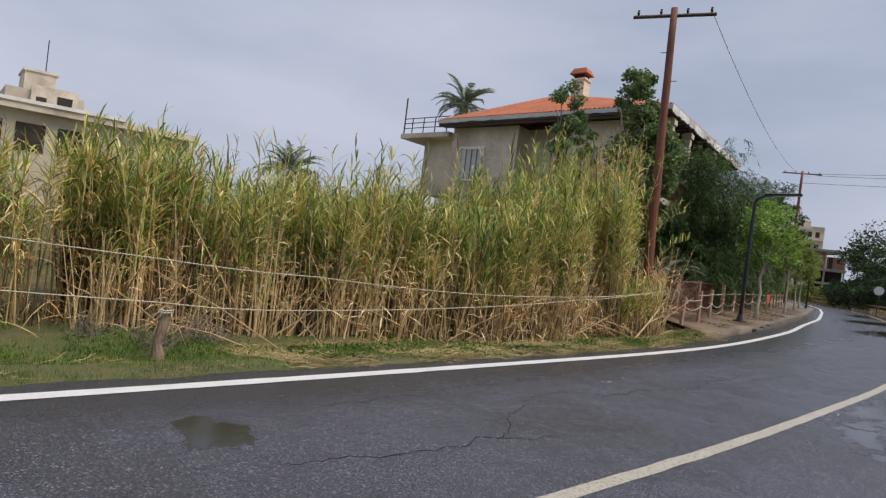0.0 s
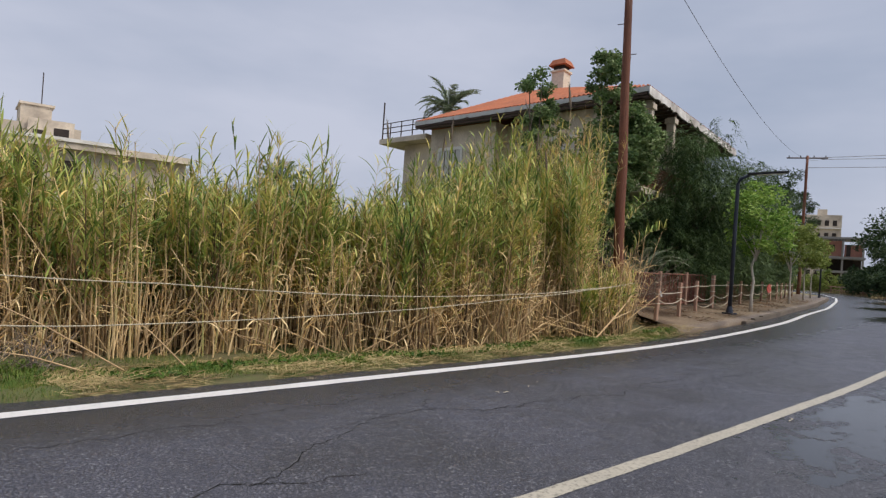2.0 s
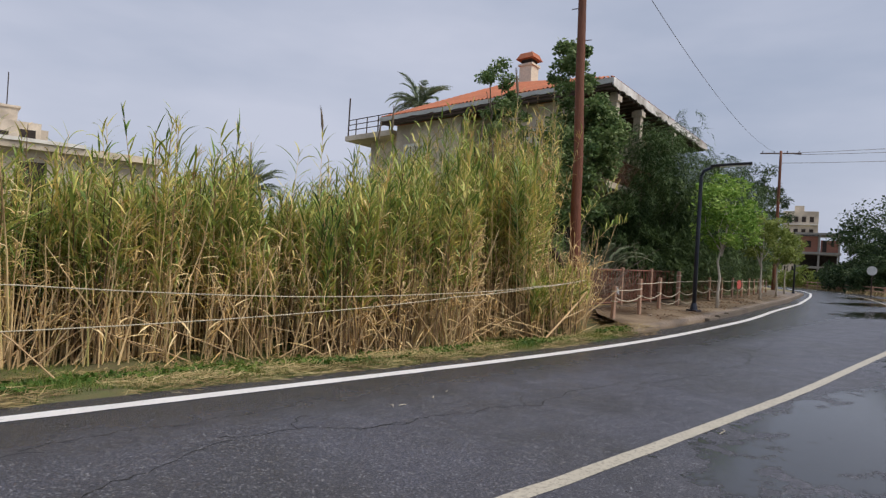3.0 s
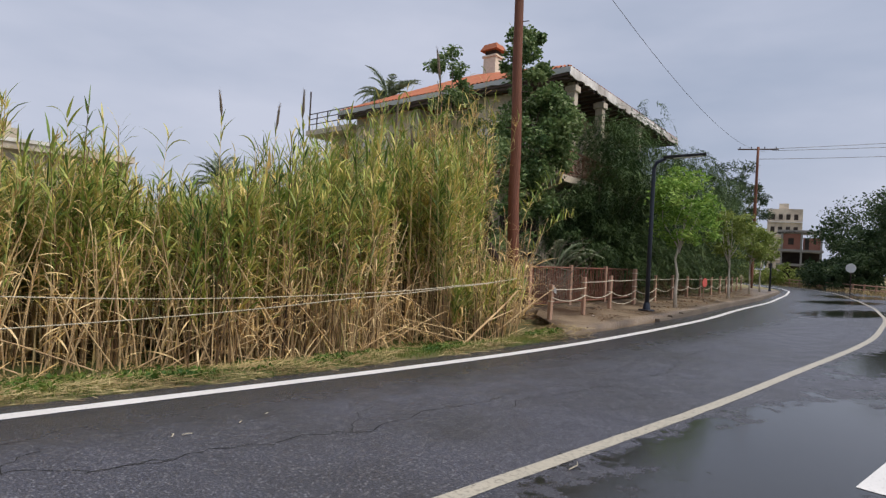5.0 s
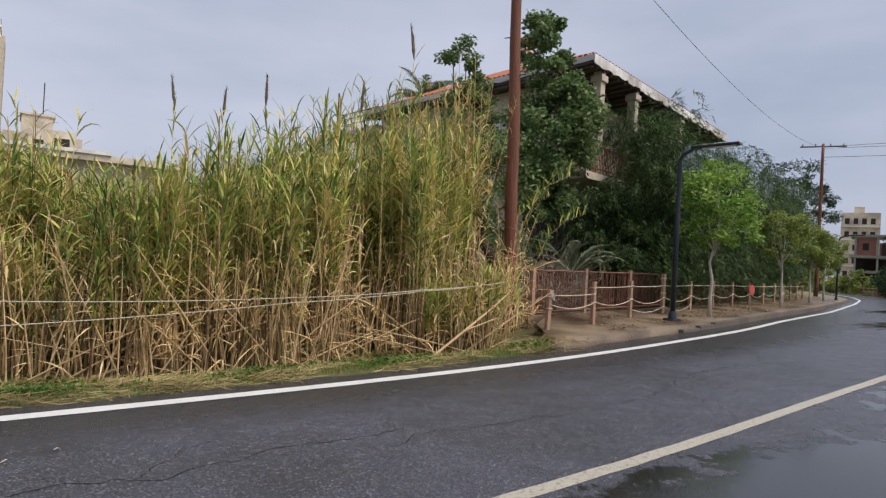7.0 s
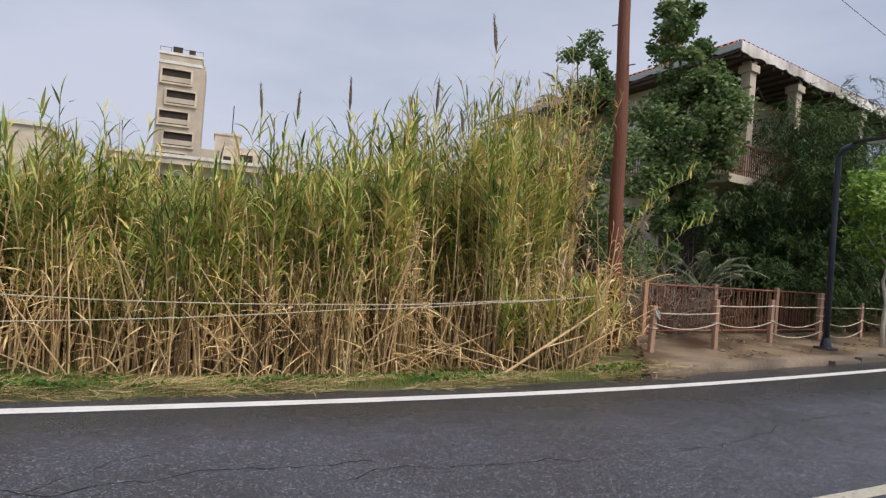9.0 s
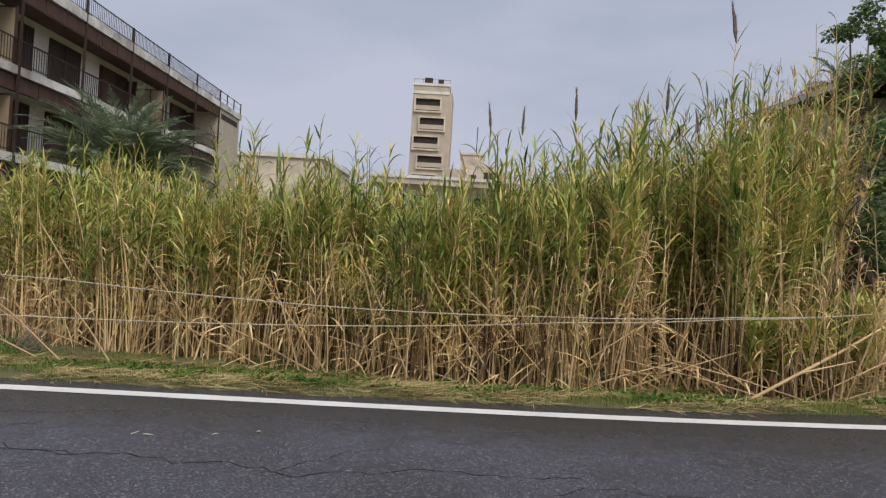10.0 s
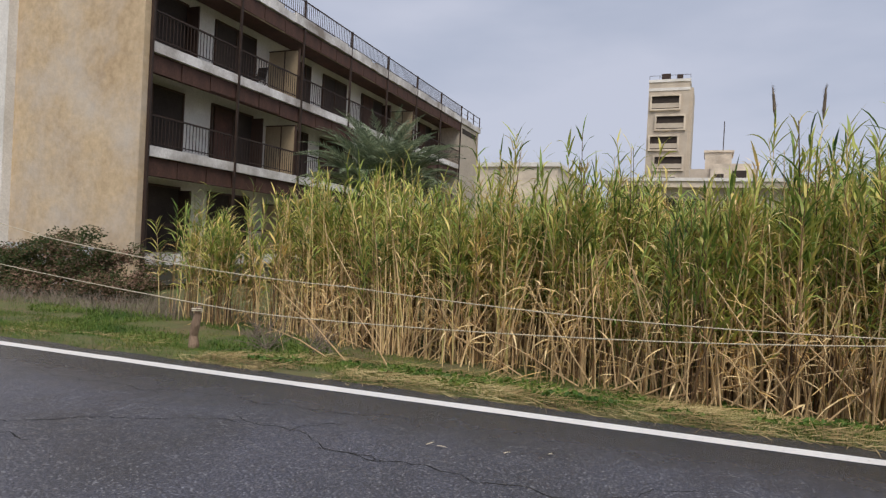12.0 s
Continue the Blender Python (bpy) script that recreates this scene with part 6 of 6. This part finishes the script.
def build_front_canes():
    """Jointed dead canes along the front of the stand, each a thing of its own."""
    rng = np.random.default_rng(77)
    kinds = []
    for k in range(9):
        h = 1.1 + 0.17 * k
        root = thing("reed_cane", "upright straw-coloured reed cane with dry joints", "reed cane", "front canes")
        n = 12
        bend = rng.normal(0, 0.05, 2)
        pts, rad = [], []
        for i in range(n + 1):
            t = i / n
            o = Vector((bend[0] * h * t * t, bend[1] * h * t * t, h * t - 0.06))
            for dz, r in ((-0.006, 0.0115), (0.0, 0.014), (0.006, 0.0115)):
                pts.append(o + Vector((0, 0, dz)))
                rad.append(r * (1 - 0.45 * t))
        part("stem", tube(bmesh.new(), pts, rad, 6), M["cane"], root)
        m = 7
        s = rng.uniform(0.35, 1.0, m)
        base = np.stack([bend[0] * h * s * s, bend[1] * h * s * s, h * s - 0.06], -1)
        v, f = blades(base, rng.uniform(0, 6.3, m), rng.uniform(0.2, 1.2, m), rng.uniform(0.2, 0.5, m), rng.uniform(0.014, 0.03, m), rng.uniform(0.4, 2.0, m), 4)
        raw("dry_leaf_fringe", v, f, M["reed_dry"], root)
        kinds.append(root)
    for i in range(210):
        x = rng.uniform(0.8, 15.0)
        y = float(interp(x, FRONT)) + rng.uniform(-0.12, 0.35)
        q = kinds[int(rng.integers(0, 9))]
        tilt = Matrix.Rotation(rng.normal(0, 0.12), 4, "X") @ Matrix.Rotation(rng.normal(0, 0.14), 4, "Y")
        ob = copy_thing(q, Matrix.Translation((x, y, gz(x, y))) @ tilt @ Matrix.Rotation(rng.uniform(0, 6.28), 4, "Z"))
        w = rng.uniform(0.6, 1.1)
        ob.scale = (w, w, rng.uniform(0.75, 1.1) * float(interp(x, [(0, 0.75), (6, 0.95), (11, 1.1)])))
    for k in kinds:
        for o in list(k.children_recursive) + [k]:
            bpy.data.objects.remove(o)


build_front_canes()


def build_rope_fence():
    end = (14.15, 8.18, 1.02)
    up = [(-10.5, 9.6, 2.0), (-3.0, 7.6, 1.27), (1.45, 6.9, 0.97), (3.6, 7.3, 0.85), (7.0, 7.7, 0.69), (10.0, 7.75, 0.75), (12.2, 7.85, 0.88), end]
    lo = [(-10.5, 9.6, 1.2), (-4.8, 7.9, 0.68), (1.45, 6.74, 0.49), (3.0, 7.2, 0.37), (6.9, 7.7, 0.44), (10.0, 7.75, 0.68), (12.2, 7.85, 0.86), end]
    for pts, lab in ((up, "upper pale rope strung in front of the reeds"), (lo, "lower pale rope strung from a stump to a stick")):
        fine = []
        for p, q in zip(pts, pts[1:]):
            fine += sag(p, q, 0.02, 8)[:-1]
        fine.append(Vector(pts[-1]))
        tagged(part("rope", tube(bmesh.new(), fine, 0.0075, 6), M["rope"], smooth=True), lab, "rope", "verge ropes")
    foot = (1.41, 6.78, gz(1.41, 6.78))
    root = thing("fence_stump", "short rough weathered wooden stump holding the rope", "stump", "", foot)
    bm = tube(bmesh.new(), [(0, 0, -0.1), (0.01, 0.0, 0.08), (-0.01, 0.01, 0.2), (0.03, 0, 0.36), (0.05, 0.01, 0.52), (0.07, 0.0, 0.62)], [0.08, 0.066, 0.055, 0.06, 0.052, 0.04], 9)
    for q in bm.verts:
        q.co += 0.018 * noise.noise_vector(q.co * 14)
    part("trunk", bm, M["stump_wood"], root)
    part("rope_turn", tube(bmesh.new(), [(0.05 + 0.075 * math.cos(a), 0.075 * math.sin(a), 0.55 + 0.004 * a) for a in np.linspace(0, 12.5, 40)], 0.008, 5), M["rope"], root)
    post = thing("fence_post", "rough wooden rope post near the hotel wall", "post", "", (-10.5, 9.6, gz(-10.5, 9.6)))
    part("shaft", tube(bmesh.new(), [(0, 0, -0.1), (0, 0, 1.2), (0, 0, 2.4)], [0.06, 0.055, 0.05], 8), M["bark"], post)
    st = thing("propped_stick", "pale broken stick propped among the reeds holding the rope", "stick", "", (12.3, 7.75, gz(12.3, 7.75)))
    part("stick", tube(bmesh.new(), [(0, 0, -0.03), (0.8, 0.15, 0.40), (1.5, 0.31, 0.76), (2.0, 0.47, 1.02)], [0.022, 0.021, 0.018, 0.010], 7), M["cane"], st)
    part("fork", tube(bmesh.new(), [(0.8, 0.15, 0.40), (1.5, 0.16, 0.60)], [0.014, 0.007], 6), M["cane"], st)
    lg = thing("dead_log", "dark dead branch leaning against the utility pole", "branch", "", (15.4, 9.9, 0.9))
    part("wood", tube(bmesh.new(), [(0.1, 0.05, -1.0), (0.0, 0.0, 0.3), (-0.3, 0.3, 0.95), (-0.9, 0.8, 1.75), (-1.2, 1.0, 2.3)], [0.11, 0.10, 0.09, 0.075, 0.03], 8), M["wood_dark"], lg)
    part("twig", tube(bmesh.new(), [(-0.3, 0.3, 0.95), (-0.5, -0.1, 1.3), (-0.9, -0.2, 1.5)], [0.04, 0.03, 0.012], 6), M["wood_dark"], lg)


build_rope_fence()


def build_dead_brush():
    """Grey dead twigs and drooping reeds to the right of the pole."""
    rng = np.random.default_rng(14)
    root = thing("dead_shrub", "grey leafless dead shrub behind the pavement end", "shrub", "", (17.5, 10.95, 0.1))
    for q in range(170):
        d = rng.normal(size=3) * np.array((0.9, 0.7, 0.5)) + np.array((0, 0, 0.75))
        d *= rng.uniform(0.9, 2.6) / np.linalg.norm(d)
        k1, k2 = d * 0.33 + rng.normal(0, 0.13, 3), d * 0.68 + rng.normal(0, 0.2, 3)
        bm = tube(bmesh.new(), [rng.normal(0, 0.25, 3) * np.array((1, 1, 0)), k1, k2, d + rng.normal(0, 0.15, 3)], [0.015, 0.010, 0.007, 0.002], 4)
        for m in (k1, k2, k2):
            tube(bm, [m, m + rng.normal(0, 0.28, 3) + np.array((0, 0, 0.05))], [0.006, 0.002], 4)
        part("twig", bm, M["bin"] if q % 3 else M["pale_twig"], root)
    for q, (x, y, h) in enumerate(((16.1, 10.4, 3.4), (16.6, 10.8, 3.7), (16.3, 11.2, 3.0), (16.9, 10.6, 2.6))):
        hh = np.array([h])
        p = np.zeros((1, 6, 3))
        t = np.linspace(0, 1, 6)
        p[0, :, 0] = 1.1 * t ** 2
        p[0, :, 1] = -0.7 * t ** 2
        p[0, :, 2] = h * np.sin(t * 1.5) - 0.05
        rd = thing("leaning_reed", "green reed arching over beside the utility pole", "reed", "leaning reeds", (x, y, 0.05))
        names = ("stem", "leaves", "dry_leaves")
        for v, f, i in reed_parts(p, hh, rng, 26, 0.4, np.array([0.1]), 1.1):
            raw(names[i], v, f, REED_MATS[i], rd)
    n = 750
    x = rng.uniform(14.2, 16.3, n)
    y = 8.2 + 0.55 * (x - 13.9) + rng.uniform(0, 1.8, n)
    p = np.stack([x, y, 0.05 + interp(x, [(14, 0.5), (15.2, 1.5), (16.3, 1.3)]) * rng.uniform(0, 1, n) ** 1.7], -1)
    v, f = blades(p, rng.uniform(0, 6.3, n), rng.uniform(-0.2, 1.2, n), rng.uniform(0.25, 0.8, n), rng.uniform(0.008, 0.03, n), rng.uniform(0.3, 1.8, n), 4)
    tagged(raw("dead_leaf_heap", v, f, [M["reed_dry"]]), "heap of dead straw leaves around the pole foot", "dead leaves", kind="stuff")


build_dead_brush()


def build_stump_brush():
    """Low brown twigs and two long fallen canes beside the stump."""
    rng = np.random.default_rng(44)
    for x, y, r in ((1.75, 8.0, 0.9), (2.5, 8.3, 0.7), (1.0, 8.7, 0.6)):
        root = thing("twig_clump", "low clump of dead brown twigs beside the stump", "dead shrub", "twig clumps", (x, y, gz(x, y)))
        for q in range(34):
            d = rng.normal(size=3) * np.array((0.8, 0.7, 0.3)) + np.array((0, 0, 0.75))
            d *= r * rng.uniform(0.5, 1.0) / np.linalg.norm(d)
            m = d * 0.5 + rng.normal(0, 0.05, 3)
            bm = tube(bmesh.new(), [rng.normal(0, 0.12, 3) * np.array((1, 1, 0)), m, d], [0.006, 0.004, 0.0015], 4)
            tube(bm, [m, m + rng.normal(0, 0.14, 3) + np.array((0, 0, 0.1))], [0.003, 0.001], 4)
            part("twig", bm, M["bin"], root)
    for (x, y), (dx, dy, dz) in (((3.4, 7.75), (-1.75, 0.45, 1.02)), ((3.0, 7.9), (-1.2, 0.1, 0.35)), ((4.1, 7.7), (-0.9, 0.3, 0.85))):
        root = thing("fallen_cane", "long bleached cane fallen across the front of the reeds", "reed cane", "broken canes", (x, y, gz(x, y)))
        part("stalk", tube(bmesh.new(), [(0, 0, 0), (dx * 0.5, dy * 0.5, dz * 0.5 + 0.05), (dx, dy, dz)], [0.011, 0.010, 0.005], 6), M["cane"], root)
        for q in range(5):
            t = rng.uniform(0.35, 1)
            p = np.array((dx, dy, dz)) * t
            part("side_shoot", tube(bmesh.new(), [p, p + rng.normal(0, 0.16, 3)], [0.006, 0.002], 4), M["cane"], root)


build_stump_brush()


def build_undergrowth():
    """Dead stalks and leaves between the railing and the trees."""
    rng = np.random.default_rng(61)
    n = 7500
    x = rng.uniform(16.6, 33, n)
    y = edge_y(x) + interp(x, [(16, 3.4), (23.8, 3.4), (25, 2.9), (34, 3.2)]) + rng.uniform(0, 1.3, n)
    p = np.stack([x, y, 0.1 + 0.55 * rng.uniform(0, 1, n) ** 1.5], -1)
    v, f = blades(p, rng.uniform(0, 6.3, n), rng.uniform(-0.3, 1.3, n), rng.uniform(0.15, 0.6, n), rng.uniform(0.008, 0.026, n), rng.uniform(0.2, 1.6, n), 3)
    tagged(raw("dead_undergrowth", v, f, M["dead_leaf"]), "brown dead undergrowth behind the rusty railing", "undergrowth", kind="stuff")


build_undergrowth()


# ---- pavement: rope posts, rusty fence, leaf litter ----
def bollard(x, y, z, h, r, tall, lean=0.0):
    root = thing("rope_post", "weathered reddish wooden rope post on the pavement" if not tall else "tall weathered reddish wooden post with rope", "post", "rope posts", (x, y, z))
    root.rotation_euler = (0, lean, 0)
    bm = soft_box((-r, -r, -0.05), (r, r, h), 0.012)
    for q in bm.verts:
        q.co.x += 0.010 * noise.noise((q.co.z * 5, x, 0))
        q.co.y += 0.010 * noise.noise((q.co.z * 5, x, 3))
    part("shaft", bm, M["post_wood"], root)
    for hh in (h - 0.13, h * 0.52):
        w = r + 0.006
        part("rope_turn", tube(bmesh.new(), [(-w, -w, hh), (w, -w, hh), (w, w, hh), (-w, w, hh), (-w, -w, hh)], 0.011, 5), M["rope"], root)
    return root


def build_posts():
    xs = [15.42, 17.3, 19.6, 22.05, 24.4, 26.8, 29.3, 31.8, 34.3, 36.8, 39.3, 41.8, 44.3, 46.8]
    rng = np.random.default_rng(2)
    prev = None
    for k, x in enumerate(xs):
        y = float(edge_y(np.array(x))) + interp(x, [(15.42, 1.81), (17.3, 1.94), (19.6, 2.27), (22.05, 2.48), (30, 2.55), (48, 2.7)])
        z = 0.13 + float(road_z(np.array(x)))
        tall = k == 3
        h = 1.13 if tall else 0.76 if k == 0 else 0.93 + rng.uniform(-0.03, 0.03)
        post = bollard(x, y, z, h, 0.05 if tall else 0.042, tall, 0.05 if k == 0 else rng.normal(0, 0.012))
        if k == 0:
            bm = bmesh.new()
            grid = [[bm.verts.new((-0.05 + 0.05 * i + 0.02 * j, -0.06 - 0.015 * ((i + j) % 2), h - 0.02 - 0.07 * j - 0.025 * i)) for i in range(3)] for j in range(3)]
            for i in range(2):
                for j in range(2):
                    bm.faces.new((grid[j][i], grid[j][i + 1], grid[j + 1][i + 1], grid[j + 1][i]))
            bmesh.ops.solidify(bm, geom=bm.faces[:], thickness=0.006)
            part("rag", bm, M["mirror_back"], post, "white torn plastic rag")
        here = Vector((x, y, z))
        if prev:
            # taut top rope, slack middle rope, and one trailing near the ground
            for hh, dr in ((0.80 if k > 1 else 0.66, 0.02), (0.48, 0.15), (0.22, 0.15)):
                if hh < 0.3 and k not in (3, 4):
                    continue
                tagged(part("rope", tube(bmesh.new(), sag(prev + Vector((0, -0.055, hh)), here + Vector((0, -0.055, hh)), dr * rng.uniform(0.7, 1.2), 10), 0.011, 6), M["rope"], smooth=True), "pale sagging rope between pavement posts", "rope", "pavement ropes")
        prev = here


build_posts()


def build_iron_fence():
    bm = boxes(((-0.009, -0.009, 0), (0.009, 0.009, 0.98)))
    me = bpy.data.meshes.new("bar")
    bm.to_mesh(me)
    bm.free()
    r = random.Random(41)
    ends = (16.5, 18.75, 21.2, 23.8)
    for x, x2 in zip(ends, ends[1:]):
        p, q = [Vector((v, float(edge_y(np.array(v))) + 3.2, 0.16)) for v in (x, x2)]
        d = (q - p).normalized()
        root = thing("iron_fence_panel", "rusty red iron railing panel at the garden edge", "fence", "iron fence panels", p)
        for z in (0.12, 1.06):
            part("rail", tube(bmesh.new(), [Vector((0, 0, z)), q - p + Vector((0, 0, z))], 0.022, 4), M["rust"], root)
        part("post", soft_box((-0.045, -0.045, -0.1), (0.045, 0.045, 1.14), 0.008), M["post_wood"], root, "weathered reddish square post")
        n = int((q - p).length / 0.115)
        for i in range(1, n):
            if r.random() < 0.06:
                continue
            ob = obj("bar", me, M["rust"], root)
            ob.location = d * (q - p).length * i / n + Vector((0, 0, 0.08))
            ob.rotation_euler = (r.gauss(0, 0.015), r.gauss(0, 0.02), 0)
    # low plinth wall under the fence
    bm = bmesh.new()
    xs = np.linspace(16.3, 24.2, 10)
    for a, b in zip(xs, xs[1:]):
        ya, yb = [float(edge_y(np.array(q))) + 3.2 for q in (a, b)]
        box(bm, (0, -0.08, -0.2), (1, 0.12, 0.2), lambda s, t, z, a=a, b=b, ya=ya, yb=yb: (a + (b - a) * s, ya + (yb - ya) * s + t, z))
    tagged(part("plinth_wall", bm, M["concrete"]), "low stained concrete plinth below the railing", "wall", kind="structure")
    sg = thing("red_sign", "small faded red round sign tied to a post", "sign", "", (29.5, 12.15, 0.11))
    part("stake", tube(bmesh.new(), [(0, 0, -0.05), (0, 0, 0.62)], 0.02, 6), M["post_wood"], sg)
    part("disc", tube(bmesh.new(), [(0, -0.03, 0.68), (0, -0.05, 0.68)], 0.19, 18), M["red"], sg)


build_iron_fence()


def build_litter():
    rng = np.random.default_rng(6)
    n = 6500
    x = 15.2 + 26 * rng.uniform(0, 1, n) ** 1.3
    y = edge_y(x) + 0.8 + rng.uniform(0, 1, n) ** 0.7 * 2.6
    z = interp(x, [(14.9, 0.03), (16.5, 0.09), (18.5, 0.155), (60, 0.165)]) + road_z(x) + 0.005
    keep = np.array([noise.noise((float(a) * 0.9, float(b) * 0.9, 7)) for a, b in zip(x, y)]) > -0.05
    p = np.stack([x, y, z], -1)[keep]
    d = small_leaves(p, 0.075, 1.8, 0.15, rng)
    v = d[0]
    v[:, 2] = np.maximum(v[:, 2], np.repeat(p[:, 2], 4))
    tagged(raw("leaf_litter", v, d[1], M["dead_leaf"]), "fallen brown leaves scattered on the pavement", "leaf litter", kind="stuff")
    for k, (x, y, a, ln) in enumerate(((8.32, 2.12, 0.1, 0.22), (6.81, 4.27, 0.6, 0.06), (7.1, 4.42, 0.2, 0.04), (6.25, 4.15, 1.0, 0.09), (6.33, 4.17, -0.3, 0.08))):
        bm = tube(bmesh.new(), [(0, 0, 0.012), (math.cos(a) * ln * 0.5, math.sin(a) * ln * 0.5, 0.02), (math.cos(a + 0.3) * ln, math.sin(a + 0.3) * ln, 0.012)], [0.004, 0.005, 0.002], 5)
        ob = tagged(part("straw_piece", bm, M["rope"]), "pale straw scrap lying on the wet road", "straw", "straw scraps")
        ob.location = (x, y, 0)
    r = random.Random(9)
    for k in range(12):
        x = r.uniform(15.5, 30)
        y = float(edge_y(np.array(x))) + r.uniform(0.9, 2.9)
        s = r.uniform(0.02, 0.055)
        bm = bmesh.new()
        bmesh.ops.create_icosphere(bm, subdivisions=2, radius=s)
        for q in bm.verts:
            q.co = Vector((q.co.x * 1.3, q.co.y, q.co.z * 0.6)) * (1 + 0.4 * noise.noise(q.co * 20 + Vector((k, 0, 0))))
        ob = tagged(part("stone", bm, M["concrete"]), "loose concrete lump on the dirty pavement", "stone", "loose stones")
        ob.location = (x, y, 0.16 + s * 0.3)


build_litter()


# ---- far side of the bend ----
def build_far_side():
    rng = np.random.default_rng(12)
    for k in range(15):
        t = k / 14
        x, y = 66 + 34 * t, 12.5 + 26 * t - 6 * t * (1 - t)
        x2, y2 = 66 + 34 * (k + 1) / 14, 12.5 + 26 * (k + 1) / 14 - 6 * (k + 1) / 14 * (1 - (k + 1) / 14)
        z = float(road_z(np.array(x))) - 0.1
        root = thing("wooden_fence", "low weathered wooden rail fence beyond the bend", "fence", "far rail fence", (x, y, z))
        part("post", tube(bmesh.new(), [(0, 0, -0.1), (0, 0, 1.05)], 0.09, 6), M["post_wood"], root)
        for h in (0.5, 0.92):
            part("rail", tube(bmesh.new(), [(0, 0, h), (x2 - x, y2 - y, h)], 0.06, 5), M["post_wood"], root)
    n = 9000
    t = rng.uniform(0, 1, n)
    x, y = 64 + 50 * t + rng.uniform(0, 16, n), 11.5 + 34 * t + rng.uniform(-2, 4, n)
    p = np.stack([x, y, road_z(x) - 0.1], -1)
    v, f = blades(p, rng.uniform(0, 6.3, n), rng.uniform(0.7, 1.5, n), rng.uniform(0.3, 0.9, n), rng.uniform(0.03, 0.07, n), rng.uniform(0.2, 1.4, n), 2)
    tagged(raw("tall_dry_grass", v, f, M["straw"]), "tall yellow grass beyond the bend", "grass", kind="stuff")
    mr = thing("round_sign", "round white traffic sign back on a post beyond the bend", "sign", "", (70, 19.2, -0.4))
    part("post", tube(bmesh.new(), [(0, 0, -0.1), (0, 0, 2.2)], 0.05, 6), M["rail"], mr)
    part("disc", tube(bmesh.new(), [(-0.08, 0, 2.4), (-0.04, 0, 2.4)], 0.42, 20), M["mirror_back"], mr)


build_far_side()
